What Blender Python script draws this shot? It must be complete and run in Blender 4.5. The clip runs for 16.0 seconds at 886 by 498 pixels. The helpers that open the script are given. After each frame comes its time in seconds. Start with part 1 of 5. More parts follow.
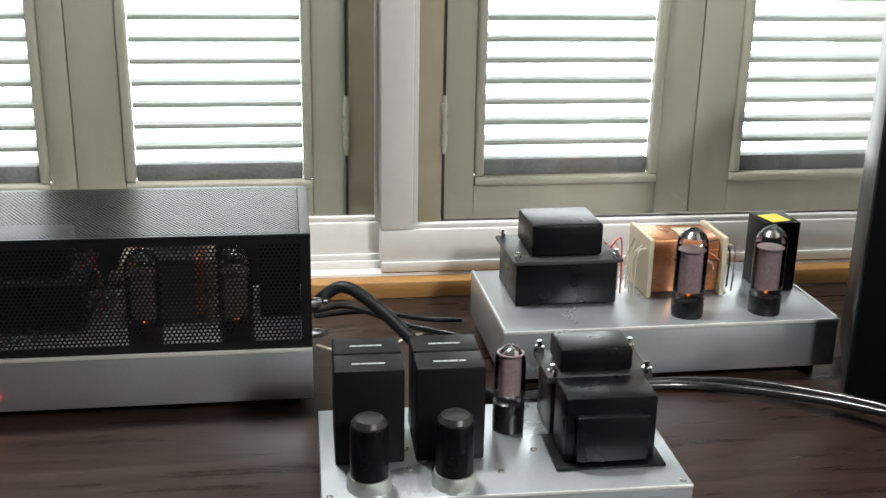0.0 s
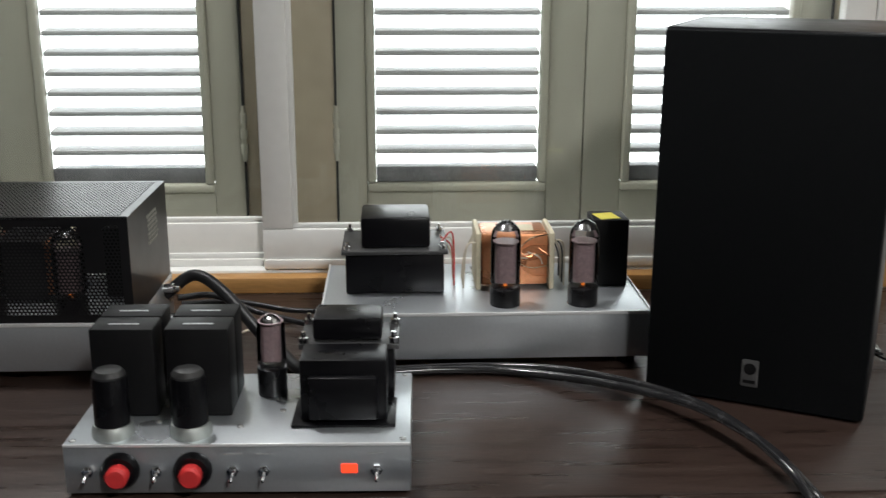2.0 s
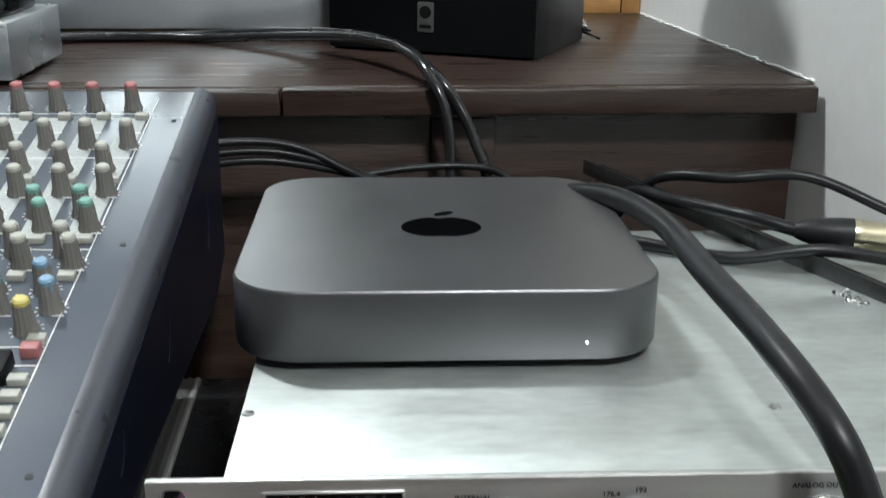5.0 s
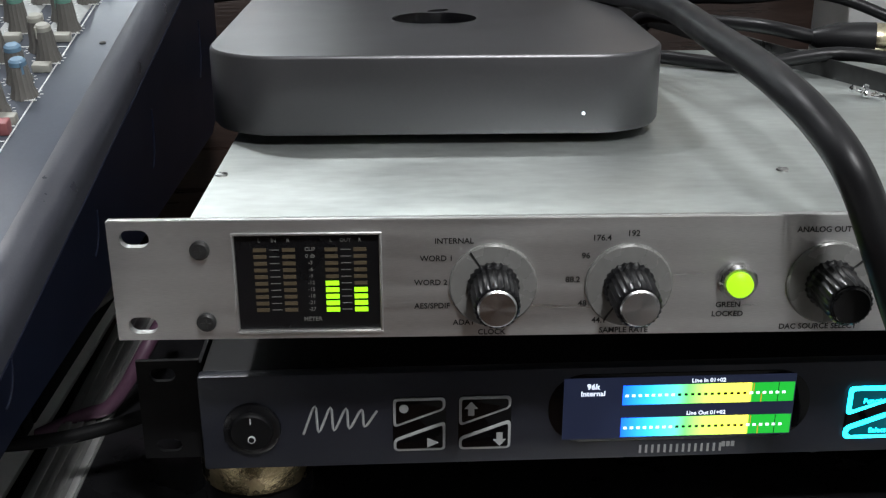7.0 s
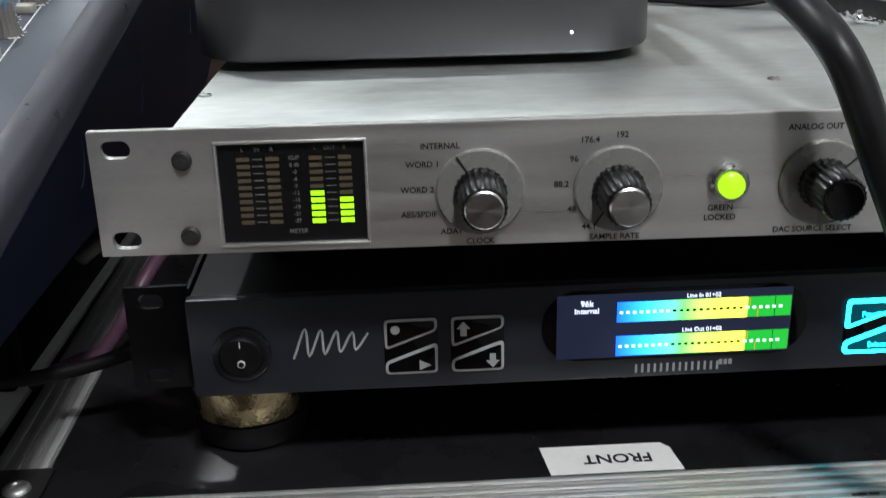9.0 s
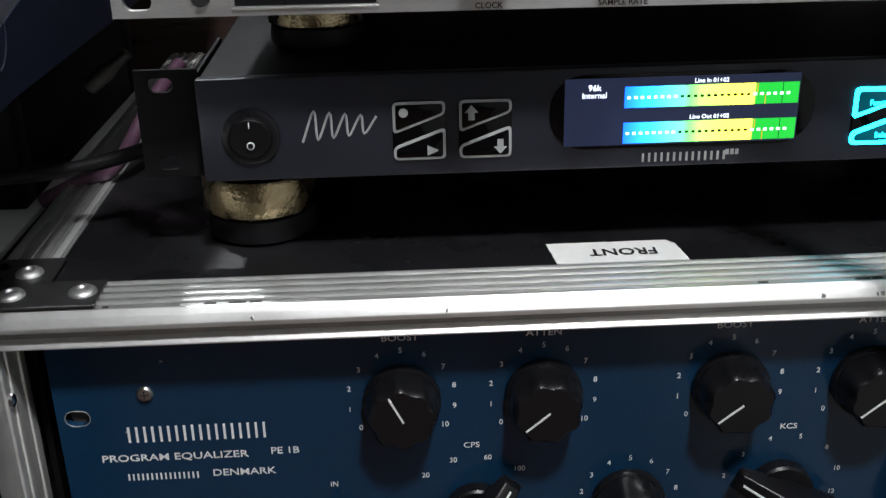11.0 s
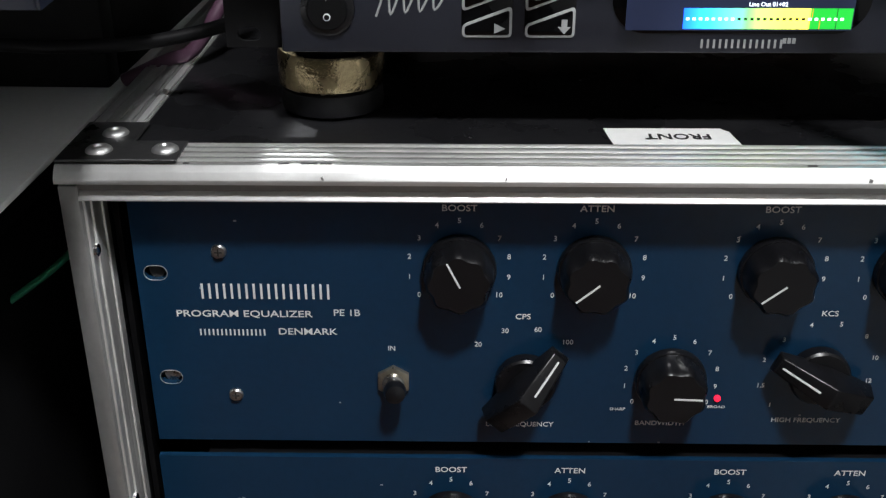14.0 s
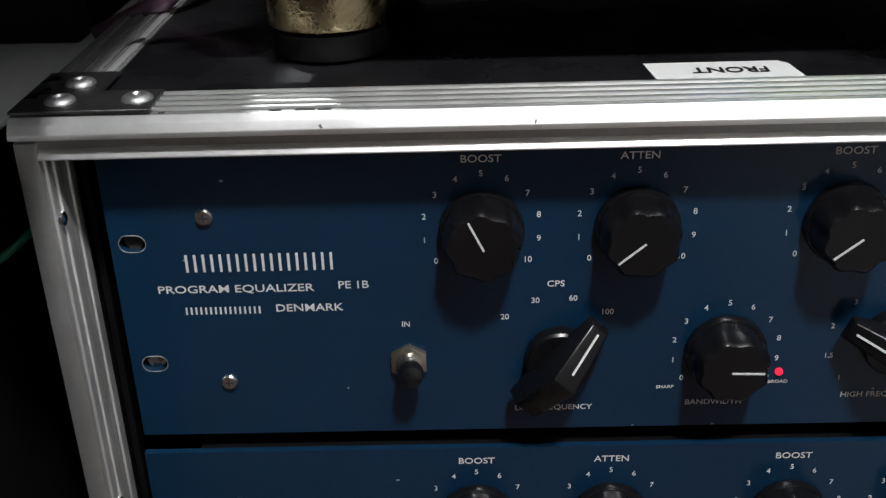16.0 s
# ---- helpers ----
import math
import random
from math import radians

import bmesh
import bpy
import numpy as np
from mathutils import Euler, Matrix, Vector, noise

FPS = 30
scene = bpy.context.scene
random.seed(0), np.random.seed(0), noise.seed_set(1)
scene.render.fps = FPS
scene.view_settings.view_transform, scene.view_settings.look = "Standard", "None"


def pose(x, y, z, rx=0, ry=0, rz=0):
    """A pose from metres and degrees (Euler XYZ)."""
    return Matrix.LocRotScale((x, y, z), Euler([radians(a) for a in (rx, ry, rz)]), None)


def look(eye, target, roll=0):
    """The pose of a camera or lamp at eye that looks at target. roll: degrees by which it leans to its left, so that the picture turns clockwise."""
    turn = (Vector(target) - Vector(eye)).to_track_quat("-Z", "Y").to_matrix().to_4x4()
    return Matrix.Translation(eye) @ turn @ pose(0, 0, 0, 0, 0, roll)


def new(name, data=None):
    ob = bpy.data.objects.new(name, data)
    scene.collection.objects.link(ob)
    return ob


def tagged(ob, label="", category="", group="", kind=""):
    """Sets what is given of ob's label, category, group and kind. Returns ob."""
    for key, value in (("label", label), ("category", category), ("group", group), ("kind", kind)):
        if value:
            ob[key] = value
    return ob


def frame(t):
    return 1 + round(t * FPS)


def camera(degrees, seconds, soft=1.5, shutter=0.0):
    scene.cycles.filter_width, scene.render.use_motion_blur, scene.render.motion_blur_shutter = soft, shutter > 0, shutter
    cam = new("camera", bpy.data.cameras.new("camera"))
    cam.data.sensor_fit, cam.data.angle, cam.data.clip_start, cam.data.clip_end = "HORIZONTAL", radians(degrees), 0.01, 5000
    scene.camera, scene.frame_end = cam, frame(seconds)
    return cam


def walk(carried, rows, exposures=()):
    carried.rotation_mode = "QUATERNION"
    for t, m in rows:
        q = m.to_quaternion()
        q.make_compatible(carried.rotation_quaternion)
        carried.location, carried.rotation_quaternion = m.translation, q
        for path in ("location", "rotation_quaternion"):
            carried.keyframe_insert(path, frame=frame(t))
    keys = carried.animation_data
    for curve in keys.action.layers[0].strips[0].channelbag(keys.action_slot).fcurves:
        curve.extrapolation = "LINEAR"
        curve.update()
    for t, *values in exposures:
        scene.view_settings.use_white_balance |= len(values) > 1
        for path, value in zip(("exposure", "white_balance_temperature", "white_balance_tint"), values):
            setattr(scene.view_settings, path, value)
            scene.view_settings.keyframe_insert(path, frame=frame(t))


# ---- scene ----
cam = camera(44.8, 16.0, soft=1.25, shutter=0.3)
PATH = [
    (0, (-0.435, -0.203, 1.325), (-0.236, 1.688, 0.704), 1.1),
    (0.5, (-0.424, -0.222, 1.341), (-0.178, 1.67, 0.743), 1.6),
    (1, (-0.348, -0.238, 1.332), (-0.163, 1.671, 0.765), 2.9),
    (1.5, (-0.238, -0.264, 1.316), (-0.218, 1.659, 0.767), 1.3),
    (2, (-0.154, -0.297, 1.294), (-0.166, 1.629, 0.754), 0.1),
    (2.5, (-0.078, -0.307, 1.256), (-0.08, 1.623, 0.73), 0.7),
    (3, (-0.028, -0.319, 1.207), (0.008, 1.609, 0.679), 1.7),
    (3.5, (0.011, -0.333, 1.163), (0.08, 1.579, 0.581), 1.5),
    (4, (0.042, -0.328, 1.114), (0.151, 1.578, 0.517), 1.7),
    (4.5, (0.071, -0.333, 1.061), (0.181, 1.569, 0.454), 1.0),
    (5, (0.086, -0.34, 1.021), (0.191, 1.557, 0.396), 0.7),
    (5.2, (0.09, -0.343, 1.006), (0.19, 1.549, 0.366), 0.7),
    (7.3, (0.106, -0.341, 0.941), (0.154, 1.523, 0.218), -0.2),
    (7.5, (0.108, -0.341, 0.94), (0.154, 1.523, 0.217), -0.3),
    (8, (0.109, -0.341, 0.938), (0.151, 1.528, 0.228), -0.5),
    (8.5, (0.107, -0.342, 0.929), (0.149, 1.53, 0.228), -0.6),
    (9, (0.109, -0.348, 0.91), (0.152, 1.52, 0.198), -1.4),
    (9.5, (0.112, -0.353, 0.892), (0.152, 1.503, 0.148), -1.7),
    (10, (0.109, -0.358, 0.88), (0.157, 1.488, 0.112), -1.3),
    (10.2, (0.107, -0.36, 0.874), (0.155, 1.481, 0.094), -1.3),
    (12.3, (0.11, -0.403, 0.834), (0.064, 1.428, 0.031), -0.7),
    (12.5, (0.111, -0.406, 0.836), (0.058, 1.429, 0.044), -0.5),
    (13, (0.106, -0.411, 0.833), (0.048, 1.424, 0.04), 0.1),
    (13.5, (0.108, -0.407, 0.835), (0.037, 1.405, -0.009), 0.3),
    (14, (0.104, -0.409, 0.829), (0.031, 1.391, -0.04), -0.1),
    (14.5, (0.104, -0.405, 0.828), (0.027, 1.383, -0.064), -0.5),
    (15, (0.099, -0.397, 0.82), (0.015, 1.385, -0.083), -0.5),
    (15.5, (0.091, -0.376, 0.803), (0.013, 1.403, -0.108), -0.9),
    (16, (0.095, -0.359, 0.792), (0.019, 1.432, -0.094), -1.7),
]
EXPOSURES = [
    (0, -0.10, 6400, 10), (0.5, -0.20, 6400, 10), (1, -0.35, 6400, 10), (1.5, -0.55, 6350, 10), (2, -0.60, 6350, 10), (3, -0.18, 6150, 8),
    (4, 0.05, 6030, 6), (5, -0.06, 6000, 5), (7.5, -0.46, 6100, 11), (9, -0.36, 6080, 11), (10, -0.16, 6060, 11), (12.5, 0.10, 6080, 10), (15, 0.12, 6100, 11), (16, 0.0, 6100, 11),
]
walk(cam, [(t, look(eye, target, roll)) for t, eye, target, roll in PATH], EXPOSURES)

# ---- light and surroundings ----
world = bpy.data.worlds.new("world")
scene.world = world
world.use_nodes = True
wn = world.node_tree.nodes
sky = wn.new("ShaderNodeTexSky")
sky.sky_type, sky.sun_disc = "NISHITA", False
sky.sun_elevation, sky.sun_rotation = radians(40), radians(200)
world.node_tree.links.new(sky.outputs[0], wn["Background"].inputs[0])
wn["Background"].inputs[1].default_value = 0.12


def area_lamp(name, eye, target, size, watts, colour):
    data = bpy.data.lights.new(name, "AREA")
    data.shape, data.size, data.energy, data.color = "DISK", size, watts, colour
    ob = new(name, data)
    ob.matrix_world = look(eye, target)
    return ob


area_lamp("wall_lamp_rack", (0.33, -0.78, 2.05), (0.1, -0.1, 0.6), 0.17, 25, (1.0, 0.97, 0.93))
area_lamp("ceiling_lamp_room", (-0.62, 0.85, 2.50), (-0.2, 0.3, 0.8), 0.12, 27, (1.0, 0.98, 0.95))


# ---- materials ----
def material(name, col, rough=0.5, metal=0.0, var=0.12, scale=30.0, fine=300.0, bump=0.05, stretch=(1, 1, 1),
             emit=0.0, spec=0.5, rvar=0.1, coat=0.0, perobject=0.0):
    m = bpy.data.materials.new(name)
    m.use_nodes = True
    nt = m.node_tree
    n, l = nt.nodes, nt.links
    b = n["Principled BSDF"]
    b.inputs["Roughness"].default_value, b.inputs["Metallic"].default_value = rough, metal
    b.inputs["Specular IOR Level"].default_value = spec
    b.inputs["Coat Weight"].default_value = coat
    tc = n.new("ShaderNodeTexCoord")
    mp = n.new("ShaderNodeMapping")
    mp.inputs["Scale"].default_value = stretch
    l.new(tc.outputs["Object"], mp.inputs[0])
    big, small = n.new("ShaderNodeTexNoise"), n.new("ShaderNodeTexNoise")
    big.inputs["Scale"].default_value, big.inputs["Detail"].default_value = scale, 5
    small.inputs["Scale"].default_value, small.inputs["Detail"].default_value = fine, 3
    l.new(mp.outputs[0], big.inputs[0])
    l.new(mp.outputs[0], small.inputs[0])
    add = n.new("ShaderNodeMath")
    add.operation = "ADD"
    l.new(big.outputs[0], add.inputs[0])
    l.new(small.outputs[0], add.inputs[1])
    rng = n.new("ShaderNodeMapRange")
    rng.inputs[1].default_value, rng.inputs[2].default_value = 0.6, 1.4
    rng.inputs[3].default_value, rng.inputs[4].default_value = 1 - var, 1 + var
    l.new(add.outputs[0], rng.inputs[0])
    value = rng.outputs[0]
    if perobject:
        info = n.new("ShaderNodeObjectInfo")
        r2 = n.new("ShaderNodeMapRange")
        r2.inputs[3].default_value, r2.inputs[4].default_value = 1 - perobject, 1 + perobject
        l.new(info.outputs["Random"], r2.inputs[0])
        mul = n.new("ShaderNodeMath")
        mul.operation = "MULTIPLY"
        l.new(value, mul.inputs[0])
        l.new(r2.outputs[0], mul.inputs[1])
        value = mul.outputs[0]
    sc = n.new("ShaderNodeVectorMath")
    sc.operation = "SCALE"
    sc.inputs[0].default_value = col
    l.new(value, sc.inputs["Scale"])
    l.new(sc.outputs[0], b.inputs["Base Color"])
    if rvar:
        rr = n.new("ShaderNodeMapRange")
        rr.inputs[1].default_value, rr.inputs[2].default_value = 0.3, 0.7
        rr.inputs[3].default_value, rr.inputs[4].default_value = max(0.03, rough - rvar), min(1, rough + rvar)
        l.new(big.outputs[0], rr.inputs[0])
        l.new(rr.outputs[0], b.inputs["Roughness"])
    if bump:
        bp = n.new("ShaderNodeBump")
        bp.inputs["Strength"].default_value, bp.inputs["Distance"].default_value = bump, 0.001
        l.new(add.outputs[0], bp.inputs["Height"])
        l.new(bp.outputs[0], b.inputs["Normal"])
    if emit:
        b.inputs["Emission Color"].default_value = (*col, 1)
        b.inputs["Emission Strength"].default_value = emit
    return m


def glass(name, tint, gloss_rough=0.02, ior=1.45):
    """Thin clear glass: see-through, with a sheen that grows at a slant."""
    m = bpy.data.materials.new(name)
    m.use_nodes = True
    n, l = m.node_tree.nodes, m.node_tree.links
    n.remove(n["Principled BSDF"])
    t, g, mix, f = (n.new("ShaderNodeBsdfTransparent"), n.new("ShaderNodeBsdfGlossy"),
                    n.new("ShaderNodeMixShader"), n.new("ShaderNodeFresnel"))
    t.inputs[0].default_value = (*tint, 1)
    g.inputs["Roughness"].default_value = gloss_rough
    f.inputs[0].default_value = ior
    l.new(f.outputs[0], mix.inputs[0])
    l.new(t.outputs[0], mix.inputs[1])
    l.new(g.outputs[0], mix.inputs[2])
    l.new(mix.outputs[0], n["Material Output"].inputs[0])
    return m


def screen_bar(name):
    """The level bars of the display, blue through green to yellow, then dark green."""
    m = bpy.data.materials.new(name)
    m.use_nodes = True
    n, l = m.node_tree.nodes, m.node_tree.links
    b = n["Principled BSDF"]
    tc, sep, ramp = n.new("ShaderNodeTexCoord"), n.new("ShaderNodeSeparateXYZ"), n.new("ShaderNodeValToRGB")
    l.new(tc.outputs["Generated"], sep.inputs[0])
    l.new(sep.outputs[0], ramp.inputs[0])
    e = ramp.color_ramp.elements
    e[0].position, e[0].color = 0.0, (0.01, 0.10, 0.85, 1)
    e[1].position, e[1].color = 1.0, (0.01, 0.20, 0.015, 1)
    for p, c in ((0.16, (0.03, 0.32, 0.85, 1)), (0.38, (0.12, 0.6, 0.10, 1)), (0.60, (0.65, 0.75, 0.06, 1)),
                 (0.74, (0.9, 0.75, 0.06, 1)), (0.752, (0.01, 0.20, 0.015, 1))):
        k = e.new(p)
        k.color = c
    l.new(ramp.outputs[0], b.inputs["Emission Color"])
    b.inputs["Emission Strength"].default_value = 4.0
    b.inputs["Base Color"].default_value = (0.01, 0.01, 0.01, 1)
    return m


def plain_glow(name, col, strength):
    m = bpy.data.materials.new(name)
    m.use_nodes = True
    b = m.node_tree.nodes["Principled BSDF"]
    b.inputs["Base Color"].default_value = (*[c * 0.3 for c in col], 1)
    b.inputs["Emission Color"].default_value, b.inputs["Emission Strength"].default_value = (*col, 1), strength
    b.inputs["Roughness"].default_value = 0.3
    return m


# For walls out of view, dark only to hold down bounced light.
M_UNSEENWALL = material("dark_acoustic_cloth", (0.06, 0.055, 0.05), 0.95, var=0.2, scale=12, fine=200, bump=0.5)
M_PLASTER = material("plaster", (0.78, 0.78, 0.76), 0.85, var=0.04, scale=6, fine=60, bump=0.6)
# Ceiling out of view; grey keeps its fill light low.
M_CEIL = material("ceiling_paint", (0.20, 0.20, 0.19), 0.9, var=0.03, scale=4)
M_FLOOR = material("floor_wood", (0.10, 0.06, 0.04), 0.5, var=0.3, scale=8, stretch=(1, 8, 1))
M_BOARD = material("dark_walnut_stain", (0.030, 0.0185, 0.0145), 0.33, var=0.5, scale=9, fine=70, bump=0.25,
                   stretch=(0.7, 9, 9), rvar=0.08)
M_TRIM = material("honey_wood", (0.42, 0.22, 0.07), 0.45, var=0.25, scale=12, fine=90, bump=0.1, stretch=(0.5, 6, 6))
M_TRIMV = material("honey_wood_upright", (0.42, 0.22, 0.07), 0.45, var=0.25, scale=12, fine=90, bump=0.1, stretch=(6, 6, 0.5))
M_WHITE = material("white_lacquer", (0.80, 0.80, 0.77), 0.35, var=0.03, scale=8, fine=80, bump=0.03)
M_OLIVE = material("olive_grey_paint", (0.45, 0.43, 0.36), 0.5, var=0.08, scale=10, fine=120, bump=0.1, stretch=(3, 3, 0.6))
M_TAN = material("tan_jamb", (0.44, 0.37, 0.28), 0.6, var=0.14, scale=9, fine=60, bump=0.15)
M_SLAT = material("slat_paint", (0.52, 0.52, 0.53), 0.6, var=0.06, scale=10)
M_DRIP = material("grey_drip_bar", (0.20, 0.20, 0.21), 0.5, var=0.3, scale=25)
M_DARK = material("dark_gap", (0.03, 0.03, 0.028), 0.8, var=0.1)
M_SILVER = material("brushed_aluminium", (0.72, 0.72, 0.71), 0.36, 0.9, var=0.13, scale=16, fine=520, bump=0.05,
                    stretch=(0.6, 9, 9), rvar=0.11)
M_ALUPAINT = material("satin_aluminium", (0.56, 0.595, 0.62), 0.32, 0.8, var=0.05, scale=9, fine=300, bump=0.03)
M_ZINC = material("zinc_sheet", (0.52, 0.555, 0.535), 0.43, 0.85, var=0.15, scale=16, fine=90, bump=0.04, rvar=0.10, stretch=(1, 2.5, 1))
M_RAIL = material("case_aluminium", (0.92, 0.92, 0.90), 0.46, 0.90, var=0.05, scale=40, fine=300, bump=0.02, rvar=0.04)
# Darker copy of M_RAIL: shade painted into the case edges, also worn spots.
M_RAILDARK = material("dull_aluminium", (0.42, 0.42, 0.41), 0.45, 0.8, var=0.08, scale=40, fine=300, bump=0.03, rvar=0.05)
M_CASE = material("case_laminate", (0.009, 0.009, 0.010), 0.30, var=0.25, scale=25, fine=200, bump=0.12, rvar=0.12)
M_BRACKET = material("bracket_steel", (0.045, 0.045, 0.045), 0.35, 0.6, var=0.2, scale=60, fine=300, bump=0.08)
M_CHROME = material("chrome", (0.75, 0.75, 0.76), 0.15, 1.0, var=0.05, bump=0, rvar=0.05)
M_STEEL = material("screw_steel", (0.50, 0.50, 0.49), 0.30, 1.0, var=0.15, scale=200, bump=0.05)
M_RIVET = material("dull_rivet", (0.55, 0.55, 0.54), 0.42, 0.9, var=0.12, scale=120, bump=0.05)
M_NAVY = material("equalizer_blue", (0.0062, 0.0285, 0.065), 0.16, var=0.10, scale=22, fine=250, bump=0.012, rvar=0.06)
M_BLACK = material("black_plastic", (0.006, 0.006, 0.007), 0.28, var=0.1, scale=40, fine=400, bump=0.01, rvar=0.02, spec=0.4)
M_MATT = material("matt_black", (0.0055, 0.0055, 0.006), 0.52, var=0.12, scale=40, fine=500, bump=0.03, rvar=0.02, spec=0.15)
M_SHROUD = material("shroud_black", (0.004, 0.004, 0.005), 0.30, var=0.15, scale=30, fine=300, bump=0.02, rvar=0.05, spec=0.22)
M_GLOSSBLACK = material("gloss_black", (0.002, 0.002, 0.0025), 0.10, var=0.1, bump=0, rvar=0.0, spec=0.3)
# Paler than the chassis metal: the highlight along its edges is in the colour.
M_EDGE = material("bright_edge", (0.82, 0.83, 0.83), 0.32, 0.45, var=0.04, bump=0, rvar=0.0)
M_SPK = material("speaker_black", (0.008, 0.008, 0.009), 0.38, var=0.2, scale=15, fine=200, bump=0.03, stretch=(3, 3, 1), rvar=0.03)
M_RUBBER = material("cable_rubber", (0.009, 0.009, 0.010), 0.40, spec=0.3, var=0.12, scale=50, fine=300, bump=0.04)
M_GLOSSCABLE = material("shiny_cable", (0.016, 0.016, 0.017), 0.2, var=0.12, scale=50, bump=0.02)
M_MINI = material("space_grey_aluminium", (0.122, 0.121, 0.126), 0.36, 0.75, var=0.04, scale=20, fine=900, bump=0.03, rvar=0.03)
M_MIX = material("mixer_blue_grey", (0.088, 0.100, 0.122), 0.20, var=0.05, scale=12, fine=500, bump=0.004, rvar=0.03, spec=0.8)
M_MIXSIDE = material("mixer_navy_side", (0.006, 0.008, 0.018), 0.36, var=0.10, scale=12, fine=400, bump=0.012, rvar=0.03, spec=0.28)
M_CHEEK = material("mixer_navy_cheek", (0.050, 0.052, 0.064), 0.32, var=0.12, scale=60, fine=900, bump=0.05, rvar=0.05)
M_MIXWHITE = material("mixer_panel_print", (0.33, 0.35, 0.345), 0.5, var=0.22, scale=140, fine=300, bump=0.03)
M_KNOB = material("grey_knob", (0.135, 0.130, 0.118), 0.5, var=0.08, scale=200, perobject=0.1)
M_LYNX = material("charcoal_blue_metal", (0.021, 0.023, 0.033), 0.38, 0.2, var=0.08, scale=25, fine=400, bump=0.03)
M_TEXTW = material("white_print", (0.74, 0.75, 0.74), 0.5, var=0.03, bump=0)
M_TEXTK = material("black_print", (0.015, 0.015, 0.015), 0.5, var=0.03, bump=0)
M_TEXTDIM = material("dim_print", (0.16, 0.16, 0.15), 0.5, var=0.03, bump=0)
M_GREYPRINT = material("grey_print", (0.36, 0.37, 0.37), 0.45, var=0.04, bump=0)
M_BRASS = material("worn_brass", (0.42, 0.34, 0.20), 0.24, 1.0, var=0.25, scale=90, fine=500, bump=0.3)
M_COPPER = material("copper_foil", (0.62, 0.27, 0.13), 0.32, 0.8, var=0.15, scale=50, fine=300, bump=0.1)
M_CARD = material("bobbin_card", (0.55, 0.50, 0.36), 0.7, var=0.1, scale=60)
M_TUBEGLASS = glass("tube_glass", (0.94, 0.93, 0.92))
M_PANE = glass("window_glass", (0.93, 0.95, 0.93))
M_PLATE = material("valve_plate", (0.26, 0.19, 0.20), 0.5, 0.2, var=0.2, scale=150)
M_LAMI = material("lamination_steel", (0.045, 0.045, 0.046), 0.38, 0.3, var=0.2, scale=10, fine=300, bump=0.2, stretch=(1, 1, 20))
M_CAGE = material("cage_black", (0.011, 0.011, 0.012), 0.33, 0.3, var=0.1, scale=40, bump=0.01, rvar=0.02)
M_DIALCLEAR = material("dial_skirt", (0.22, 0.22, 0.21), 0.26, 0.2, var=0.06, scale=60, bump=0)
M_RED = material("red_cap", (0.55, 0.03, 0.03), 0.4, var=0.05)
M_YELLOW = material("yellow_note", (0.70, 0.62, 0.08), 0.8, var=0.06)
M_LABEL = material("paper_label", (0.78, 0.78, 0.76), 0.75, var=0.04, scale=60)
M_GOLD = material("gold_shell", (0.62, 0.56, 0.40), 0.25, 1.0, var=0.08)
M_WHITECAP = material("cap_white", (0.33, 0.33, 0.29), 0.5, var=0.04)
M_GREENCAP = material("cap_green", (0.13, 0.28, 0.23), 0.5, var=0.04)
M_BLUECAP = material("cap_blue", (0.13, 0.23, 0.33), 0.5, var=0.04)
M_YELLOWCAP = material("cap_yellow", (0.46, 0.40, 0.11), 0.5, var=0.04)
M_PINKCAP = material("cap_red", (0.33, 0.12, 0.12), 0.5, var=0.04)
M_DESK = material("white_desk_laminate", (0.78, 0.78, 0.76), 0.5, var=0.05, scale=12)
M_GREENWIRE = material("green_wire", (0.02, 0.22, 0.12), 0.4, var=0.05)
M_PURPLE = material("purple_rubber", (0.075, 0.035, 0.060), 0.45, var=0.1)
M_TUBE = material("grey_tube", (0.10, 0.098, 0.09), 0.40, 0.5, var=0.15, scale=30)
M_WIRE = material("cream_wire", (0.55, 0.50, 0.40), 0.5, var=0.05)
G_LEDON = plain_glow("led_segment_lit", (0.42, 1.0, 0.01), 1.7)
G_GREEN = plain_glow("green_lens", (0.42, 0.85, 0.01), 1.6)
G_RED = plain_glow("red_pilot", (1.0, 0.06, 0.02), 2.2)
G_PINK = plain_glow("red_signal", (1.0, 0.02, 0.06), 1.3)
G_ORANGE = plain_glow("heater_glow", (1.0, 0.25, 0.03), 1.0)
G_CYAN = plain_glow("cyan_button", (0.03, 0.72, 0.95), 11.0)
G_TEAL = plain_glow("teal_button_face", (0.0, 0.14, 0.18), 0.5)
G_WHITE = plain_glow("white_led", (0.9, 0.95, 1.0), 6.0)
G_SCREENTXT = plain_glow("screen_white", (0.85, 0.9, 1.0), 2.2)
G_SCREENBG = plain_glow("screen_background", (0.03, 0.04, 0.09), 0.5)
G_ORANGEMARK = plain_glow("screen_orange", (1.0, 0.45, 0.02), 1.0)
G_BARS = screen_bar("level_bars")
G_SKY = plain_glow("overcast_sky", (0.97, 0.98, 1.0), 7.0)
M_BADGE = material("dull_badge", (0.075, 0.075, 0.075), 0.5, 0.3, var=0.1, bump=0)
M_LEDOFF = material("led_segment_dark", (0.095, 0.075, 0.045), 0.4, var=0.05, bump=0)


